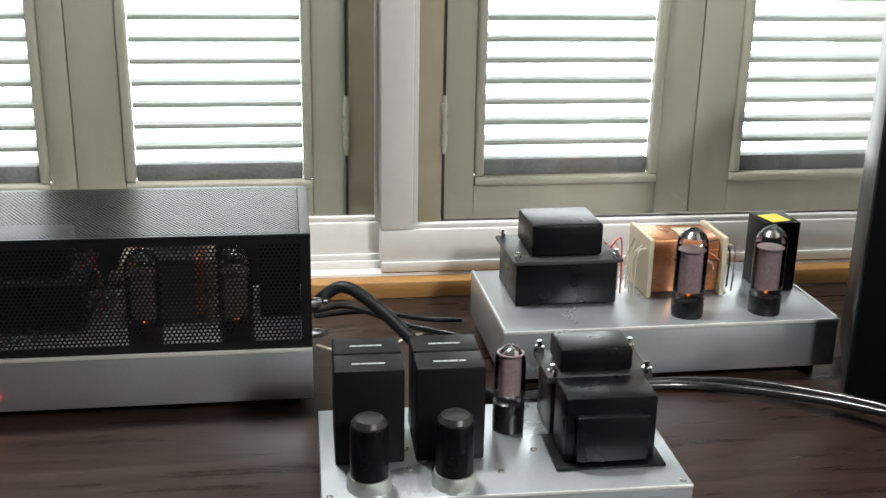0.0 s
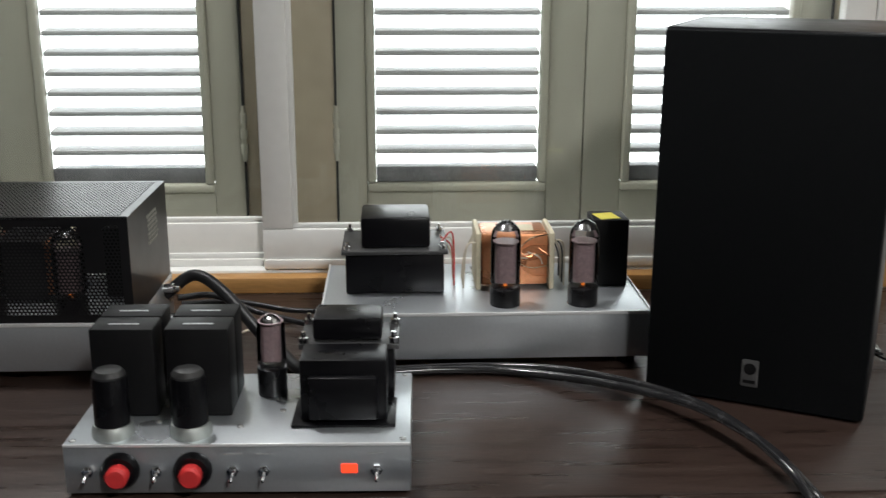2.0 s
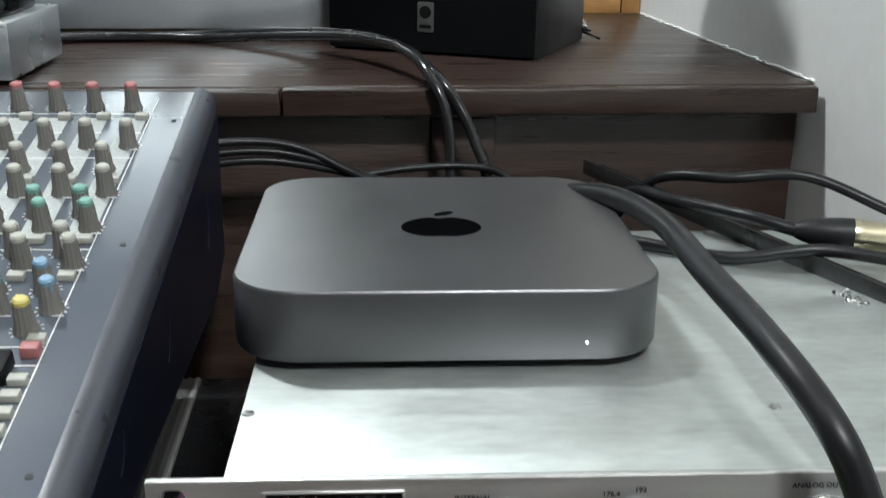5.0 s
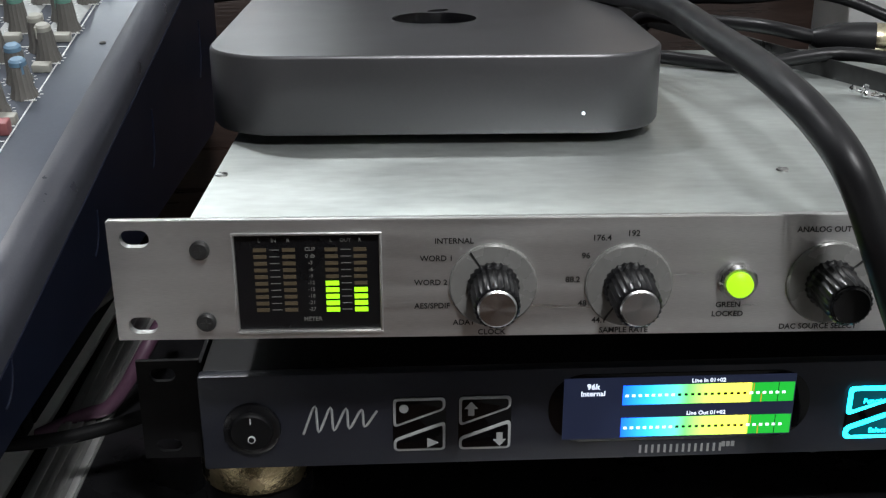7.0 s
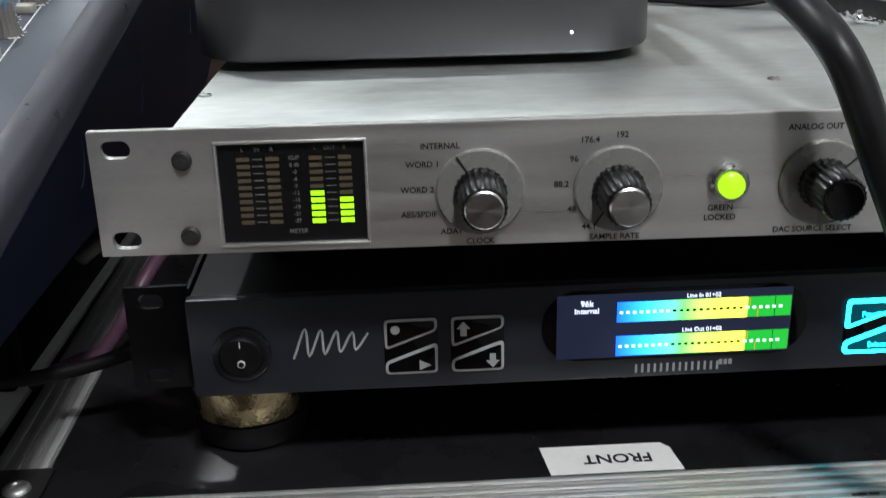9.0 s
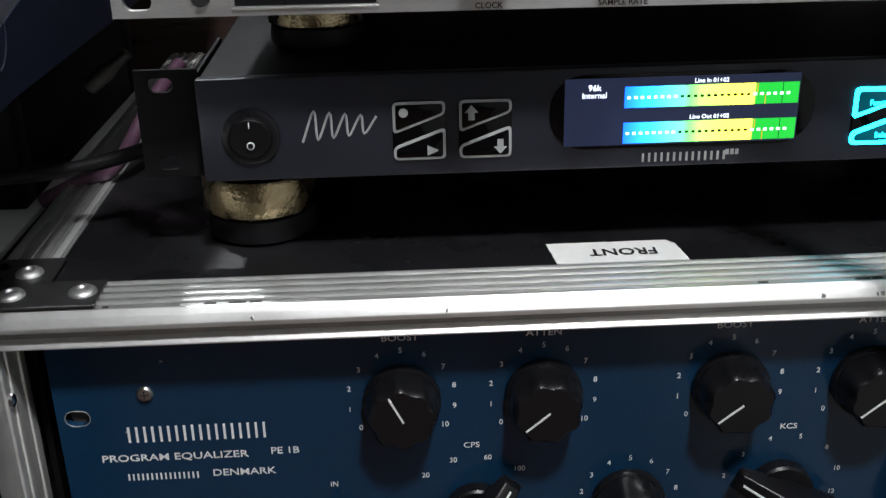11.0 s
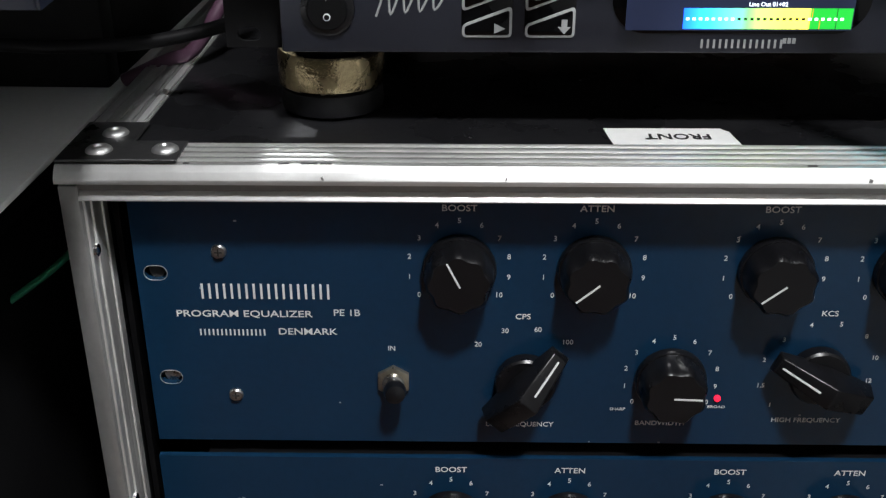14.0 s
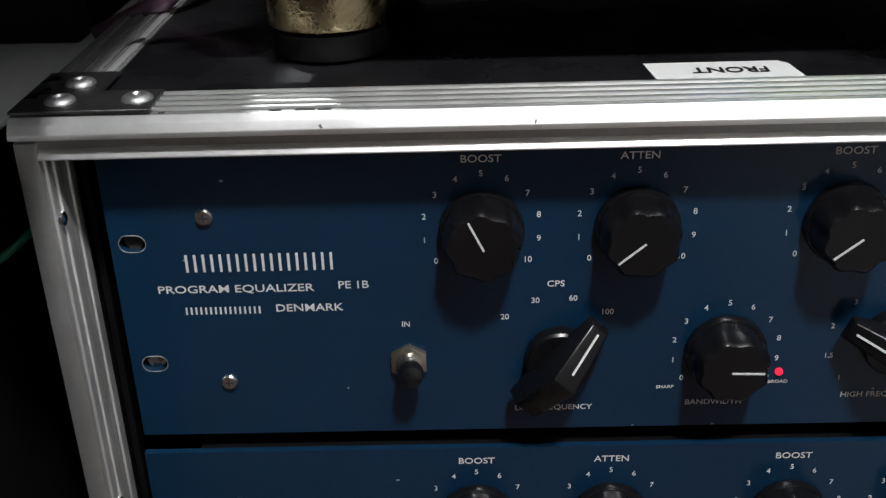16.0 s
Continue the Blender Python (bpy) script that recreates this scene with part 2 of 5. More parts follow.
# ---- building helpers ----
def mesh_object(name, bm, mat, parent=None, m=None, label="", smooth=True):
    me = bpy.data.meshes.new(name)
    bmesh.ops.recalc_face_normals(bm, faces=bm.faces)
    bm.to_mesh(me)
    bm.free()
    me.materials.append(mat)
    ob = new(name, me)
    if smooth:
        me.shade_smooth()
        me.set_sharp_from_angle(angle=radians(38))
    if parent:
        ob.parent = parent
    if m is not None:
        ob.matrix_basis = m
    if label:
        tagged(ob, label)
    return ob


def part(name, bm, mat, parent, label="", m=None):
    return mesh_object(name, bm, mat, parent, m, label)


def again(ob, m, parent=None):
    """Another piece on the same mesh."""
    o = new(ob.name.split(".")[0], ob.data)
    o.parent = parent or ob.parent
    o.matrix_basis = m
    return o


def thing(name, m, label, category, group="", kind=""):
    ob = new(name)
    ob.empty_display_size = 0.02
    ob.matrix_world = m
    return tagged(ob, label, category, group, kind)


def structure(name, bm, mat, m=None, label="", category=""):
    ob = mesh_object(name, bm, mat, None, m)
    return tagged(ob, label, category, "", "structure")


def box(x0, x1, y0, y1, z0, z1, bev=0.0, seg=2, bm=None):
    b = bmesh.new()
    bmesh.ops.create_cube(b, size=1, matrix=Matrix.Translation(((x0 + x1) / 2, (y0 + y1) / 2, (z0 + z1) / 2))
                          @ Matrix.Diagonal((x1 - x0, y1 - y0, z1 - z0, 1)))
    if bev:
        bmesh.ops.bevel(b, geom=b.edges[:], offset=bev, segments=seg, affect="EDGES", profile=0.5)
    return join(bm, b)


def join(bm, b):
    if bm is None:
        return b
    me = bpy.data.meshes.new("tmp")
    b.to_mesh(me)
    b.free()
    bm.from_mesh(me)
    bpy.data.meshes.remove(me)
    return bm


UP = Matrix.Identity(4)
FRONT = pose(0, 0, 0, 90)      # local z turned to -y


def lathe(profile, seg=24, m=UP, bm=None, flute=0.0):
    """A turned shape: (radius, height) pairs; flute makes every second column shallower."""
    b = bmesh.new()
    rings = []
    for r, h in profile:
        ring = []
        for i in range(seg):
            a = 2 * math.pi * i / seg
            k = r * (1 - (flute if i % 2 else 0))
            ring.append(b.verts.new(m @ Vector((k * math.cos(a), k * math.sin(a), h))))
        rings.append(ring)
    for p, q in zip(rings, rings[1:]):
        for i in range(seg):
            b.faces.new((p[i], p[(i + 1) % seg], q[(i + 1) % seg], q[i]))
    for ring in (rings[0], rings[-1]):
        b.faces.new(ring)
    return join(bm, b)


def outline(points, depth, bev=0.0, m=UP, bm=None, seg=2):
    """A flat outline in x and y, drawn up by depth, with its far rim bevelled."""
    b = bmesh.new()
    low = [b.verts.new((x, y, 0)) for x, y in points]
    f = b.faces.new(low)
    top = bmesh.ops.extrude_face_region(b, geom=[f])
    verts = [v for v in top["geom"] if isinstance(v, bmesh.types.BMVert)]
    bmesh.ops.translate(b, verts=verts, vec=(0, 0, depth))
    if bev:
        rim = [e for e in b.edges if all(abs(v.co.z - depth) < 1e-6 for v in e.verts)]
        bmesh.ops.bevel(b, geom=rim, offset=bev, segments=seg, affect="EDGES", profile=0.5)
    bmesh.ops.transform(b, matrix=m, verts=b.verts)
    return join(bm, b)


def rounded(w, h, r, n=6):
    pts = []
    for cx, cy, a0 in ((w / 2 - r, h / 2 - r, 0), (-w / 2 + r, h / 2 - r, 90), (-w / 2 + r, -h / 2 + r, 180), (w / 2 - r, -h / 2 + r, 270)):
        for i in range(n + 1):
            a = radians(a0 + 90 * i / n)
            pts.append((cx + r * math.cos(a), cy + r * math.sin(a)))
    return pts


def tube(points, r, seg=10, step=8):
    """A round cable through points."""
    p = [Vector(q) for q in points]
    p = [p[0] * 2 - p[1]] + p + [p[-1] * 2 - p[-2]]
    line = []
    for i in range(1, len(p) - 2):
        for k in range(step):
            t = k / step
            a, b, c, d = p[i - 1:i + 3]
            line.append(0.5 * (2 * b + (c - a) * t + (2 * a - 5 * b + 4 * c - d) * t * t + (3 * b - a - 3 * c + d) * t ** 3))
    line.append(p[-2])
    bm = bmesh.new()
    side = None
    rings = []
    for i, q in enumerate(line):
        way = (line[min(i + 1, len(line) - 1)] - line[max(i - 1, 0)]).normalized()
        if side is None:
            side = way.orthogonal().normalized()
        side = (side - way * side.dot(way)).normalized()
        other = way.cross(side)
        rings.append([bm.verts.new(q + r * (side * math.cos(2 * math.pi * k / seg) + other * math.sin(2 * math.pi * k / seg))) for k in range(seg)])
    for a, b in zip(rings, rings[1:]):
        for k in range(seg):
            bm.faces.new((a[k], a[(k + 1) % seg], b[(k + 1) % seg], b[k]))
    bm.faces.new(rings[0])
    bm.faces.new(rings[-1])
    return bm


def cable(name, points, r, mat, label, category="cable", group=""):
    ob = mesh_object(name, tube(points, r), mat)
    return tagged(ob, label, category, group)


TEXTS = {}


def lettering(body, size, x, z, mat, parent, y=0.0, align="CENTER", turn=UP, wide=1.0, name="lettering"):
    """Printed words on an upright face, a hair proud of it."""
    key = (body, size, align, mat.name, wide)
    if key not in TEXTS:
        cu = bpy.data.curves.new("text", "FONT")
        cu.body, cu.size, cu.align_x, cu.align_y = body, size / 0.7, align, "CENTER"
        cu.extrude, cu.resolution_u, cu.offset = 0.00006, 3, size * (0.02 if mat is M_TEXTK else 0.010)
        ob = bpy.data.objects.new("text", cu)
        me = bpy.data.meshes.new_from_object(ob)
        me.transform(Matrix.Diagonal((wide, 1, 1, 1)))
        me.materials.clear()
        me.materials.append(mat)
        me.name = "lettering"
        bpy.data.objects.remove(ob)
        bpy.data.curves.remove(cu)
        TEXTS[key] = me
    o = new(name, TEXTS[key])
    o.parent = parent
    o.matrix_basis = pose(x, y - 0.0002, z) @ turn @ FRONT
    return o


def bars(widths, height, x, z, mat, parent, y=0.0, gap=0.0006, name="mark", m=UP):
    """Plain bars in place of a name, one piece each."""
    k = x
    for w in widths:
        part(name, box(k, k + w, y - 0.0002, y + 0.0001, z - height / 2, z + height / 2), mat, parent, "", m)
        k += w + gap


def screw(parent, x, z, y, r, mat, name="screw"):
    bm = lathe([(r, 0), (r, r * 0.35), (r * 0.8, r * 0.6), (r * 0.3, r * 0.62)], 16, FRONT)
    s = part(name, bm, mat, parent, m=pose(x, y, z))
    cross = box(-r * 0.5, r * 0.5, -r * 0.66, -r * 0.4, -r * 0.1, r * 0.1)
    box(-r * 0.1, r * 0.1, -r * 0.66, -r * 0.4, -r * 0.5, r * 0.5, bm=cross)
    part("recess", cross, M_DARK, s)
    return s


# ---- the room ----
ROOM = pose(0.398, 0.990, 0, 0, 0, 2.6)
BOARD = 0.886
WL, WR, WT = -2.05, -0.024, 2.25     # window opening

# Floor and ceiling are unseen, kept dark so they bounce little light.
structure("floor", box(-3.2, 0.25, -3.2, 0.5, -0.08, 0.0), M_FLOOR, ROOM, "unseen dark wooden floor", "floor")
structure("ceiling", box(-3.2, 0.25, -3.2, 0.5, 2.7, 2.8), M_CEIL, ROOM, "unseen ceiling, coloured dull grey to cut fill light", "ceiling")
structure("wall_east", box(0.0, 0.2, -3.0, 0.5, 0, 2.7), M_PLASTER, ROOM, "white rough plaster wall beside the window bench", "wall")
# West and south walls are unseen, added to close the room with little bounce.
structure("wall_west", box(-3.2, -3.0, -3.0, 0.5, 0, 2.7), M_UNSEENWALL, ROOM, "unseen closing wall, coloured dark to cut bounced light", "wall")
structure("wall_south", box(-3.2, 0.2, -3.2, -3.0, 0, 2.7), M_UNSEENWALL, ROOM, "unseen closing wall, coloured dark to cut bounced light", "wall")
wn_ = box(-3.0, WL, 0.0, 0.25, 0, 2.7)
box(WL, 0.0, 0.0, 0.25, WT, 2.7, bm=wn_)
box(WL, 0.0, 0.0, 0.25, 0, 0.884, bm=wn_)
structure("wall_north", wn_, M_PLASTER, ROOM, "white plaster wall round the window", "wall")
structure("trim", box(WL, WR - 0.001, -0.002, 0.022, BOARD, 0.906, 0.002), M_TRIM, ROOM, "honey-coloured wooden strip under the window", "trim")
structure("trim_upright", box(WR, -0.0005, -0.002, 0.022, BOARD, WT, 0.002), M_TRIMV, ROOM, "honey-coloured upright wooden strip in the corner", "trim")
srng = random.Random(12)
sk = bmesh.new()
for k in range(60):
    v, w, h = -0.508 + 0.0084 * k, srng.uniform(0.0006, 0.0026), srng.uniform(0.0004, 0.0022)
    box(-w, 0.001, v, v + 0.0084, BOARD - 0.0005, BOARD + h, 0.0003, 1, bm=sk)
structure("filler_seam", sk, M_PLASTER, ROOM, "rough white filler seam along wall and bench", "trim")

# white sliding window
win = tagged(thing("window_1", ROOM, "white lacquered sliding window with two glazed sashes", "window"), kind="structure")
part("window_sill", box(WL, WR - 0.02, 0.022, 0.125, 0.890, 0.909, 0.002), M_WHITE, win)
part("track", box(WL, WR - 0.02, 0.040, 0.046, 0.909, 0.918, 0.001), M_WHITE, win)
part("jamb", box(WR - 0.020, WR - 0.001, 0.020, 0.120, 0.890, WT, 0.002), M_WHITE, win)
part("head", box(WL, WR - 0.02, 0.020, 0.120, WT - 0.04, WT, 0.002), M_WHITE, win)


def sash(u0, u1, v, zb, stile):
    s = part("sash", box(u0, u1, v, v + 0.022, zb, zb + 0.050, 0.0025), M_WHITE, win)
    part("rail_lip", box(u0 + 0.001, u1 - 0.001, v - 0.004, v, zb, zb + 0.012, 0.0015), M_WHITE, s)
    part("stile", box(u0, u0 + stile, v, v + 0.022, zb + 0.050, WT - 0.045, 0.0025), M_WHITE, s)
    part("stile", box(u1 - stile, u1, v, v + 0.022, zb + 0.050, WT - 0.045, 0.0025), M_WHITE, s)
    part("bead", box(u0 + stile, u1 - stile, v + 0.003, v + 0.012, zb + 0.050, zb + 0.056, 0.001), M_WHITE, s)
    part("bead", box(u0 + stile, u0 + stile + 0.006, v + 0.003, v + 0.012, zb + 0.056, WT - 0.045, 0.001), M_WHITE, s)
    p = part("pane", box(u0 + stile - 0.003, u1 - stile + 0.003, v + 0.012, v + 0.016, zb + 0.046, WT - 0.045), M_PANE, s)
    p.visible_shadow = False


sash(-0.781, WR - 0.021, 0.022, 0.911, 0.037)
sash(-2.0, -0.747, 0.056, 0.911, 0.037)

# tan frame between the shutters
fr = tagged(thing("shutter_frame", ROOM, "tan painted frame holding the wooden shutters", "frame"), kind="structure")
part("mullion", box(-0.812, -0.695, 0.126, 0.22, 0.91, WT, 0.003), M_TAN, fr)
part("side_post", box(WR - 0.03, WR, 0.126, 0.22, 0.91, WT, 0.003), M_TAN, fr)
part("bottom_rail", box(WL, WR, 0.145, 0.235, 0.90, 0.934, 0.003), M_TAN, fr)
# Dark strips added behind the leaf joints to stop sky light leaking through.
for u in (-0.372, -1.131):
    part("astragal", box(u - 0.006, u + 0.006, 0.1685, 0.174, 0.93, WT), M_DARK, fr)
part("rebate", box(WL, WR, 0.125, 0.144, 0.905, 0.936), M_DARK, fr)


def shutter(u0, u1, hinge, o0, o1):
    """One louvred shutter leaf; hinge is the side with the knuckles."""
    s = thing("louvred_shutter", ROOM, "olive-grey painted wooden shutter with slatted louvres, closed", "shutter", "shutters of the window")
    v, d, z0, z1 = 0.128, 0.040, 0.942, WT - 0.02
    b0, b1 = 0.996, 2.10
    part("stile", box(u0, o0 - 0.012, v, v + d, z0, z1, 0.002), M_OLIVE, s)
    part("stile", box(o1 + 0.012, u1, v, v + d, z0, z1, 0.002), M_OLIVE, s)
    part("bottom_rail", box(o0 - 0.0118, o1 + 0.0118, v + 0.0006, v + d, z0, b0 - 0.012, 0.0012), M_OLIVE, s)
    part("top_rail", box(o0 - 0.0118, o1 + 0.0118, v + 0.0006, v + d, b1 + 0.012, z1, 0.0012), M_OLIVE, s)
    for x0, x1, y0, y1 in ((o0 - 0.012, o1 + 0.012, b0 - 0.012, b0), (o0 - 0.012, o1 + 0.012, b1, b1 + 0.012),
                           (o0 - 0.012, o0, b0, b1), (o1, o1 + 0.012, b0, b1)):
        part("moulding", box(x0 + 0.0002, x1 - 0.0002, v - 0.006, v + 0.012, y0, y1, 0.004, 3), M_OLIVE, s)
    part("drip_bar", box(o0, o1, v + 0.004, v + 0.030, b0, 1.0165, 0.002), M_DRIP, s)
    first = None
    z = 1.0375
    while z < b1 - 0.01:
        m = pose((o0 + o1) / 2, v + 0.020, z, 8)
        if first is None:
            bm = box(-(o1 - o0) / 2, (o1 - o0) / 2, -0.0125, 0.0125, -0.0032, 0.0032, 0.0012, 2)
            first = part("slat", bm, M_SLAT, s, m=m)
        else:
            again(first, m)
        z += 0.0255
    h = u0 + 0.0005 if hinge < 0 else u1 - 0.0005
    for zc in (1.062, 1.85):
        hg = part("hinge", lathe([(0.0030, -0.036), (0.0030, 0.036)], 10), M_OLIVE, s, m=pose(h, v - 0.002, zc))
        for k in (-0.02, 0.0, 0.02):
            part("knuckle", lathe([(0.0046, -0.0065), (0.0046, 0.0065)], 10), M_OLIVE, hg, m=pose(0, 0, k))
    part("seam", box(h - 0.0014, h + 0.0014, v - 0.0032, v - 0.0004, z0, z1), M_DARK, s)


shutter(-0.6945, -0.3725, -1, -0.643, -0.431)
shutter(-0.3715, -0.056, 1, -0.309, -0.109)
shutter(-1.1305, -0.8125, 1, -1.063, -0.866)
shutter(-1.457, -1.1315, -1, -1.385, -1.173)

bd = box(-3.0, 1.2, 1.6, 1.62, -0.5, 4.5)
tagged(mesh_object("backdrop", bd, G_SKY, None, ROOM), "white overcast daylight outside the shutters", "sky", "", "structure")

# wooden window bench
bench = thing("window_bench", ROOM, "dark walnut-stained wooden bench built in below the window", "bench")
part("bench_top", box(-3.0, -0.004, -0.515, -0.002, BOARD - 0.020, BOARD, 0.0015), M_BOARD, bench)
part("nosing", box(-0.412, -0.0045, -0.528, -0.5155, BOARD - 0.021, BOARD - 0.0008, 0.0022, 2), M_BOARD, bench)
part("nosing", box(-3.0, -0.4135, -0.529, -0.5155, BOARD - 0.0205, BOARD - 0.0012, 0.0022, 2), M_BOARD, bench)
part("front_panel", box(-3.0, -0.006, -0.497, -0.477, 0.0, BOARD - 0.0245, 0.002), M_BOARD, bench)
part("batten", box(-0.30, -0.25, -0.5015, -0.4975, 0.0, BOARD - 0.028, 0.001), M_BOARD, bench)

# ---- monitor loudspeaker ----
SPK = pose(0.033, 0.662, BOARD, 0, 0, -24)
spk = thing("loudspeaker", SPK, "black studio loudspeaker with a cloth front on the bench", "loudspeaker")
part("cabinet", box(0, 0.197, 0.010, 0.172, 0, 0.342, 0.002), M_SPK, spk)
part("grille", box(0.001, 0.196, 0.0, 0.0098, 0.002, 0.340, 0.003), material("grille_cloth", (0.0035, 0.004, 0.0045), 0.8, var=0.2, scale=200, fine=900, bump=0.1, spec=0.08), spk)
bd_ = part("badge", outline(rounded(0.0155, 0.026, 0.0015), 0.0012, 0.0003, pose(0.097, 0, 0.033) @ FRONT), M_BADGE, spk, "small grey maker's plate")
part("emblem", lathe([(0.0055, 0), (0.0055, 0.0004)], 20, pose(0.097, -0.0013, 0.0375) @ FRONT), M_MATT, bd_)
part("emblem", box(0.0915, 0.1025, -0.0016, -0.0011, 0.0235, 0.0265), M_MATT, bd_)

# ---- valve amplifiers ----
def valve(parent, x, y, z, r, h, base_h, name="valve", glow=True):
    v = part(name, lathe([(r * 0.98, 0), (r, base_h * 0.1), (r, base_h), (r * 0.8, base_h + 0.0015)], 20), M_BLACK, parent, m=pose(x, y, z))
    prof = [(r * 0.85, base_h), (r * 0.98, base_h + 0.006), (r * 0.98, h * 0.80), (r * 0.9, h * 0.88), (r * 0.62, h * 0.95), (r * 0.3, h * 0.99), (r * 0.05, h)]
    g = part("glass_bulb", lathe(prof, 20), M_TUBEGLASS, v)
    g.visible_shadow = False
    part("plate", outline(rounded(r * 1.30, r * 1.0, r * 0.3), h * 0.45, 0, pose(0, 0, base_h + 0.006)), M_PLATE, v)
    for sx in (-0.72, 0.72):
        part("support_rod", box(sx * r - 0.0005, sx * r + 0.0005, -0.0005, 0.0005, base_h, base_h + h * 0.52), M_CHROME, v)
    part("mica", lathe([(r * 0.85, 0), (r * 0.85, 0.0008)], 16, pose(0, 0, base_h + 0.008 + h * 0.45)), M_PLATE, v)
    part("getter_flash", lathe([(r * 0.80, h * 0.895), (r * 0.56, h * 0.943), (r * 0.30, h * 0.972), (r * 0.10, h * 0.982)], 20), M_CHROME, v)
    if glow:
        part("heater", lathe([(r * 0.12, base_h + 0.001), (r * 0.12, base_h + 0.0055)], 8), G_ORANGE, v)
    return v


def big_valve_amp(m, label, cage):
    """Long silver chassis with a shrouded transformer, a copper transformer, two valves and a black can."""
    a = thing("valve_amplifier", m, label, "amplifier", "valve amplifiers")
    W, D = 0.331, 0.172
    z0, z1 = 0.011, 0.060
    part("chassis", box(0, W, 0, D, z0, z1, 0.0012), M_ALUPAINT, a, "satin aluminium chassis")
    # Bright line of the chassis edge, painted as a paler strip.
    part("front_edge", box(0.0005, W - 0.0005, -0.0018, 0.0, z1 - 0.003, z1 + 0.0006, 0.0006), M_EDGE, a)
    for x in (0.02, W - 0.02):
        for y in (0.02, D - 0.02):
            part("foot", lathe([(0.009, 0), (0.010, z0)], 14), M_MATT, a, m=pose(x, y, 0))
    t = part("power_transformer", box(0.024, 0.126, 0.062, 0.142, z1 + 0.001, z1 + 0.043, 0.002), M_SHROUD, a, "black shrouded transformer")
    part("lamination", box(0.020, 0.130, 0.058, 0.146, z1 + 0.0435, z1 + 0.0475, 0.0008), M_LAMI, t)
    part("end_bell", box(0.040, 0.112, 0.070, 0.134, z1 + 0.048, z1 + 0.080, 0.0035, 2), M_SHROUD, t)
    for x in (0.026, 0.124):
        for y in (0.064, 0.140):
            part("bolt", lathe([(0.0035, 0), (0.0035, 0.004), (0.0018, 0.0045), (0.0018, 0.008)], 8), M_CHROME, t, m=pose(x, y, z1 + 0.0478))
    c = part("copper_transformer", box(0.166, 0.236, 0.076, 0.128, z1 + 0.004, z1 + 0.060, 0.003), M_COPPER, a, "open transformer wrapped in copper foil")
    part("core", box(0.176, 0.226, 0.070, 0.134, z1 + 0.0005, z1 + 0.062, 0.001), M_LAMI, c) if cage else None
    for x in (0.160, 0.237):
        part("bobbin_flange", box(x, x + 0.005, 0.070, 0.134, z1 + 0.001, z1 + 0.062, 0.001), M_CARD, c)
    for k in range(5):
        x = 0.178 + 0.012 * k
        part("lead_wire", tube([(x, 0.0745, z1 + 0.045 - 0.004 * (k % 2)), (x + 0.012, 0.072, z1 + 0.036), (x + 0.028 - 0.004 * k, 0.0735, z1 + 0.028 + 0.006 * (k % 3))], 0.0008, 5, 4), M_WIRE if k % 2 else M_COPPER, c)
    for k in range(4):
        y = 0.080 + 0.012 * k
        part("lead_wire", tube([(0.160, y, z1 + 0.05), (0.150, y - 0.004, z1 + 0.046 - 0.006 * k), (0.147, y - 0.006, z1 + 0.002)], 0.0009, 5, 5), M_WIRE, c)
        part("lead_wire", tube([(0.241, y, z1 + 0.052), (0.252, y - 0.004, z1 + 0.048 - 0.006 * k), (0.254, y, z1 + 0.002)], 0.0009, 5, 5), M_MATT if k % 2 else M_WIRE, c)
    for k in range(4):
        part("lead_wire", tube([(0.124, 0.085 + 0.01 * k, z1 + 0.05), (0.136, 0.087 + 0.01 * k, z1 + 0.058 - 0.01 * k), (0.138, 0.087 + 0.01 * k, z1 + 0.001)], 0.0009, 5, 5), M_WIRE if k % 2 else M_RED, t)
    for k in range(6):
        z = z1 + 0.014 + 0.0075 * k
        part("lead_wire", tube([(0.236, 0.0755, z + 0.004 * (k % 3)), (0.215, 0.0725, z + 0.003), (0.196 - 0.004 * (k % 2), 0.0735, z1 + 0.040 - 0.002 * k)], 0.0006, 5, 4), M_GOLD if k % 2 else M_COPPER, c)
    part("paper_tag", box(0.196, 0.222, 0.088, 0.112, z1 + 0.0602, z1 + 0.0612, 0.0003), M_CARD, c)
    for x in (0.0015, W - 0.0015):
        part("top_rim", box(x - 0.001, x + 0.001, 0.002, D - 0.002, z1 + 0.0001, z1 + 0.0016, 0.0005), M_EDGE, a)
    valve(a, 0.186, 0.026, z1, 0.0155, 0.088, 0.018)
    valve(a, 0.265, 0.026, z1, 0.0155, 0.088, 0.018)
    part("capacitor_can", box(0.284, 0.322, 0.080, 0.122, z1, z1 + 0.073, 0.0015), M_MATT, a, "square black can")
    if not cage:
        y = part("sticky_note", outline(rounded(0.022, 0.026, 0.001), 0.0006, 0, pose(0.300, 0.096, z1 + 0.0732, 0, 0, 12)), M_YELLOW, a, "yellow paper sticker")
    return a


big_valve_amp(pose(-0.282, 0.703, BOARD, 0, 0, 3.0), "silver valve amplifier with black and copper transformers, standing on the bench", False)
CAGE = pose(-0.787, 0.663, BOARD, 0, 0, 2.4)
cag = big_valve_amp(CAGE, "silver valve amplifier under a black perforated cage, standing on the bench", True)


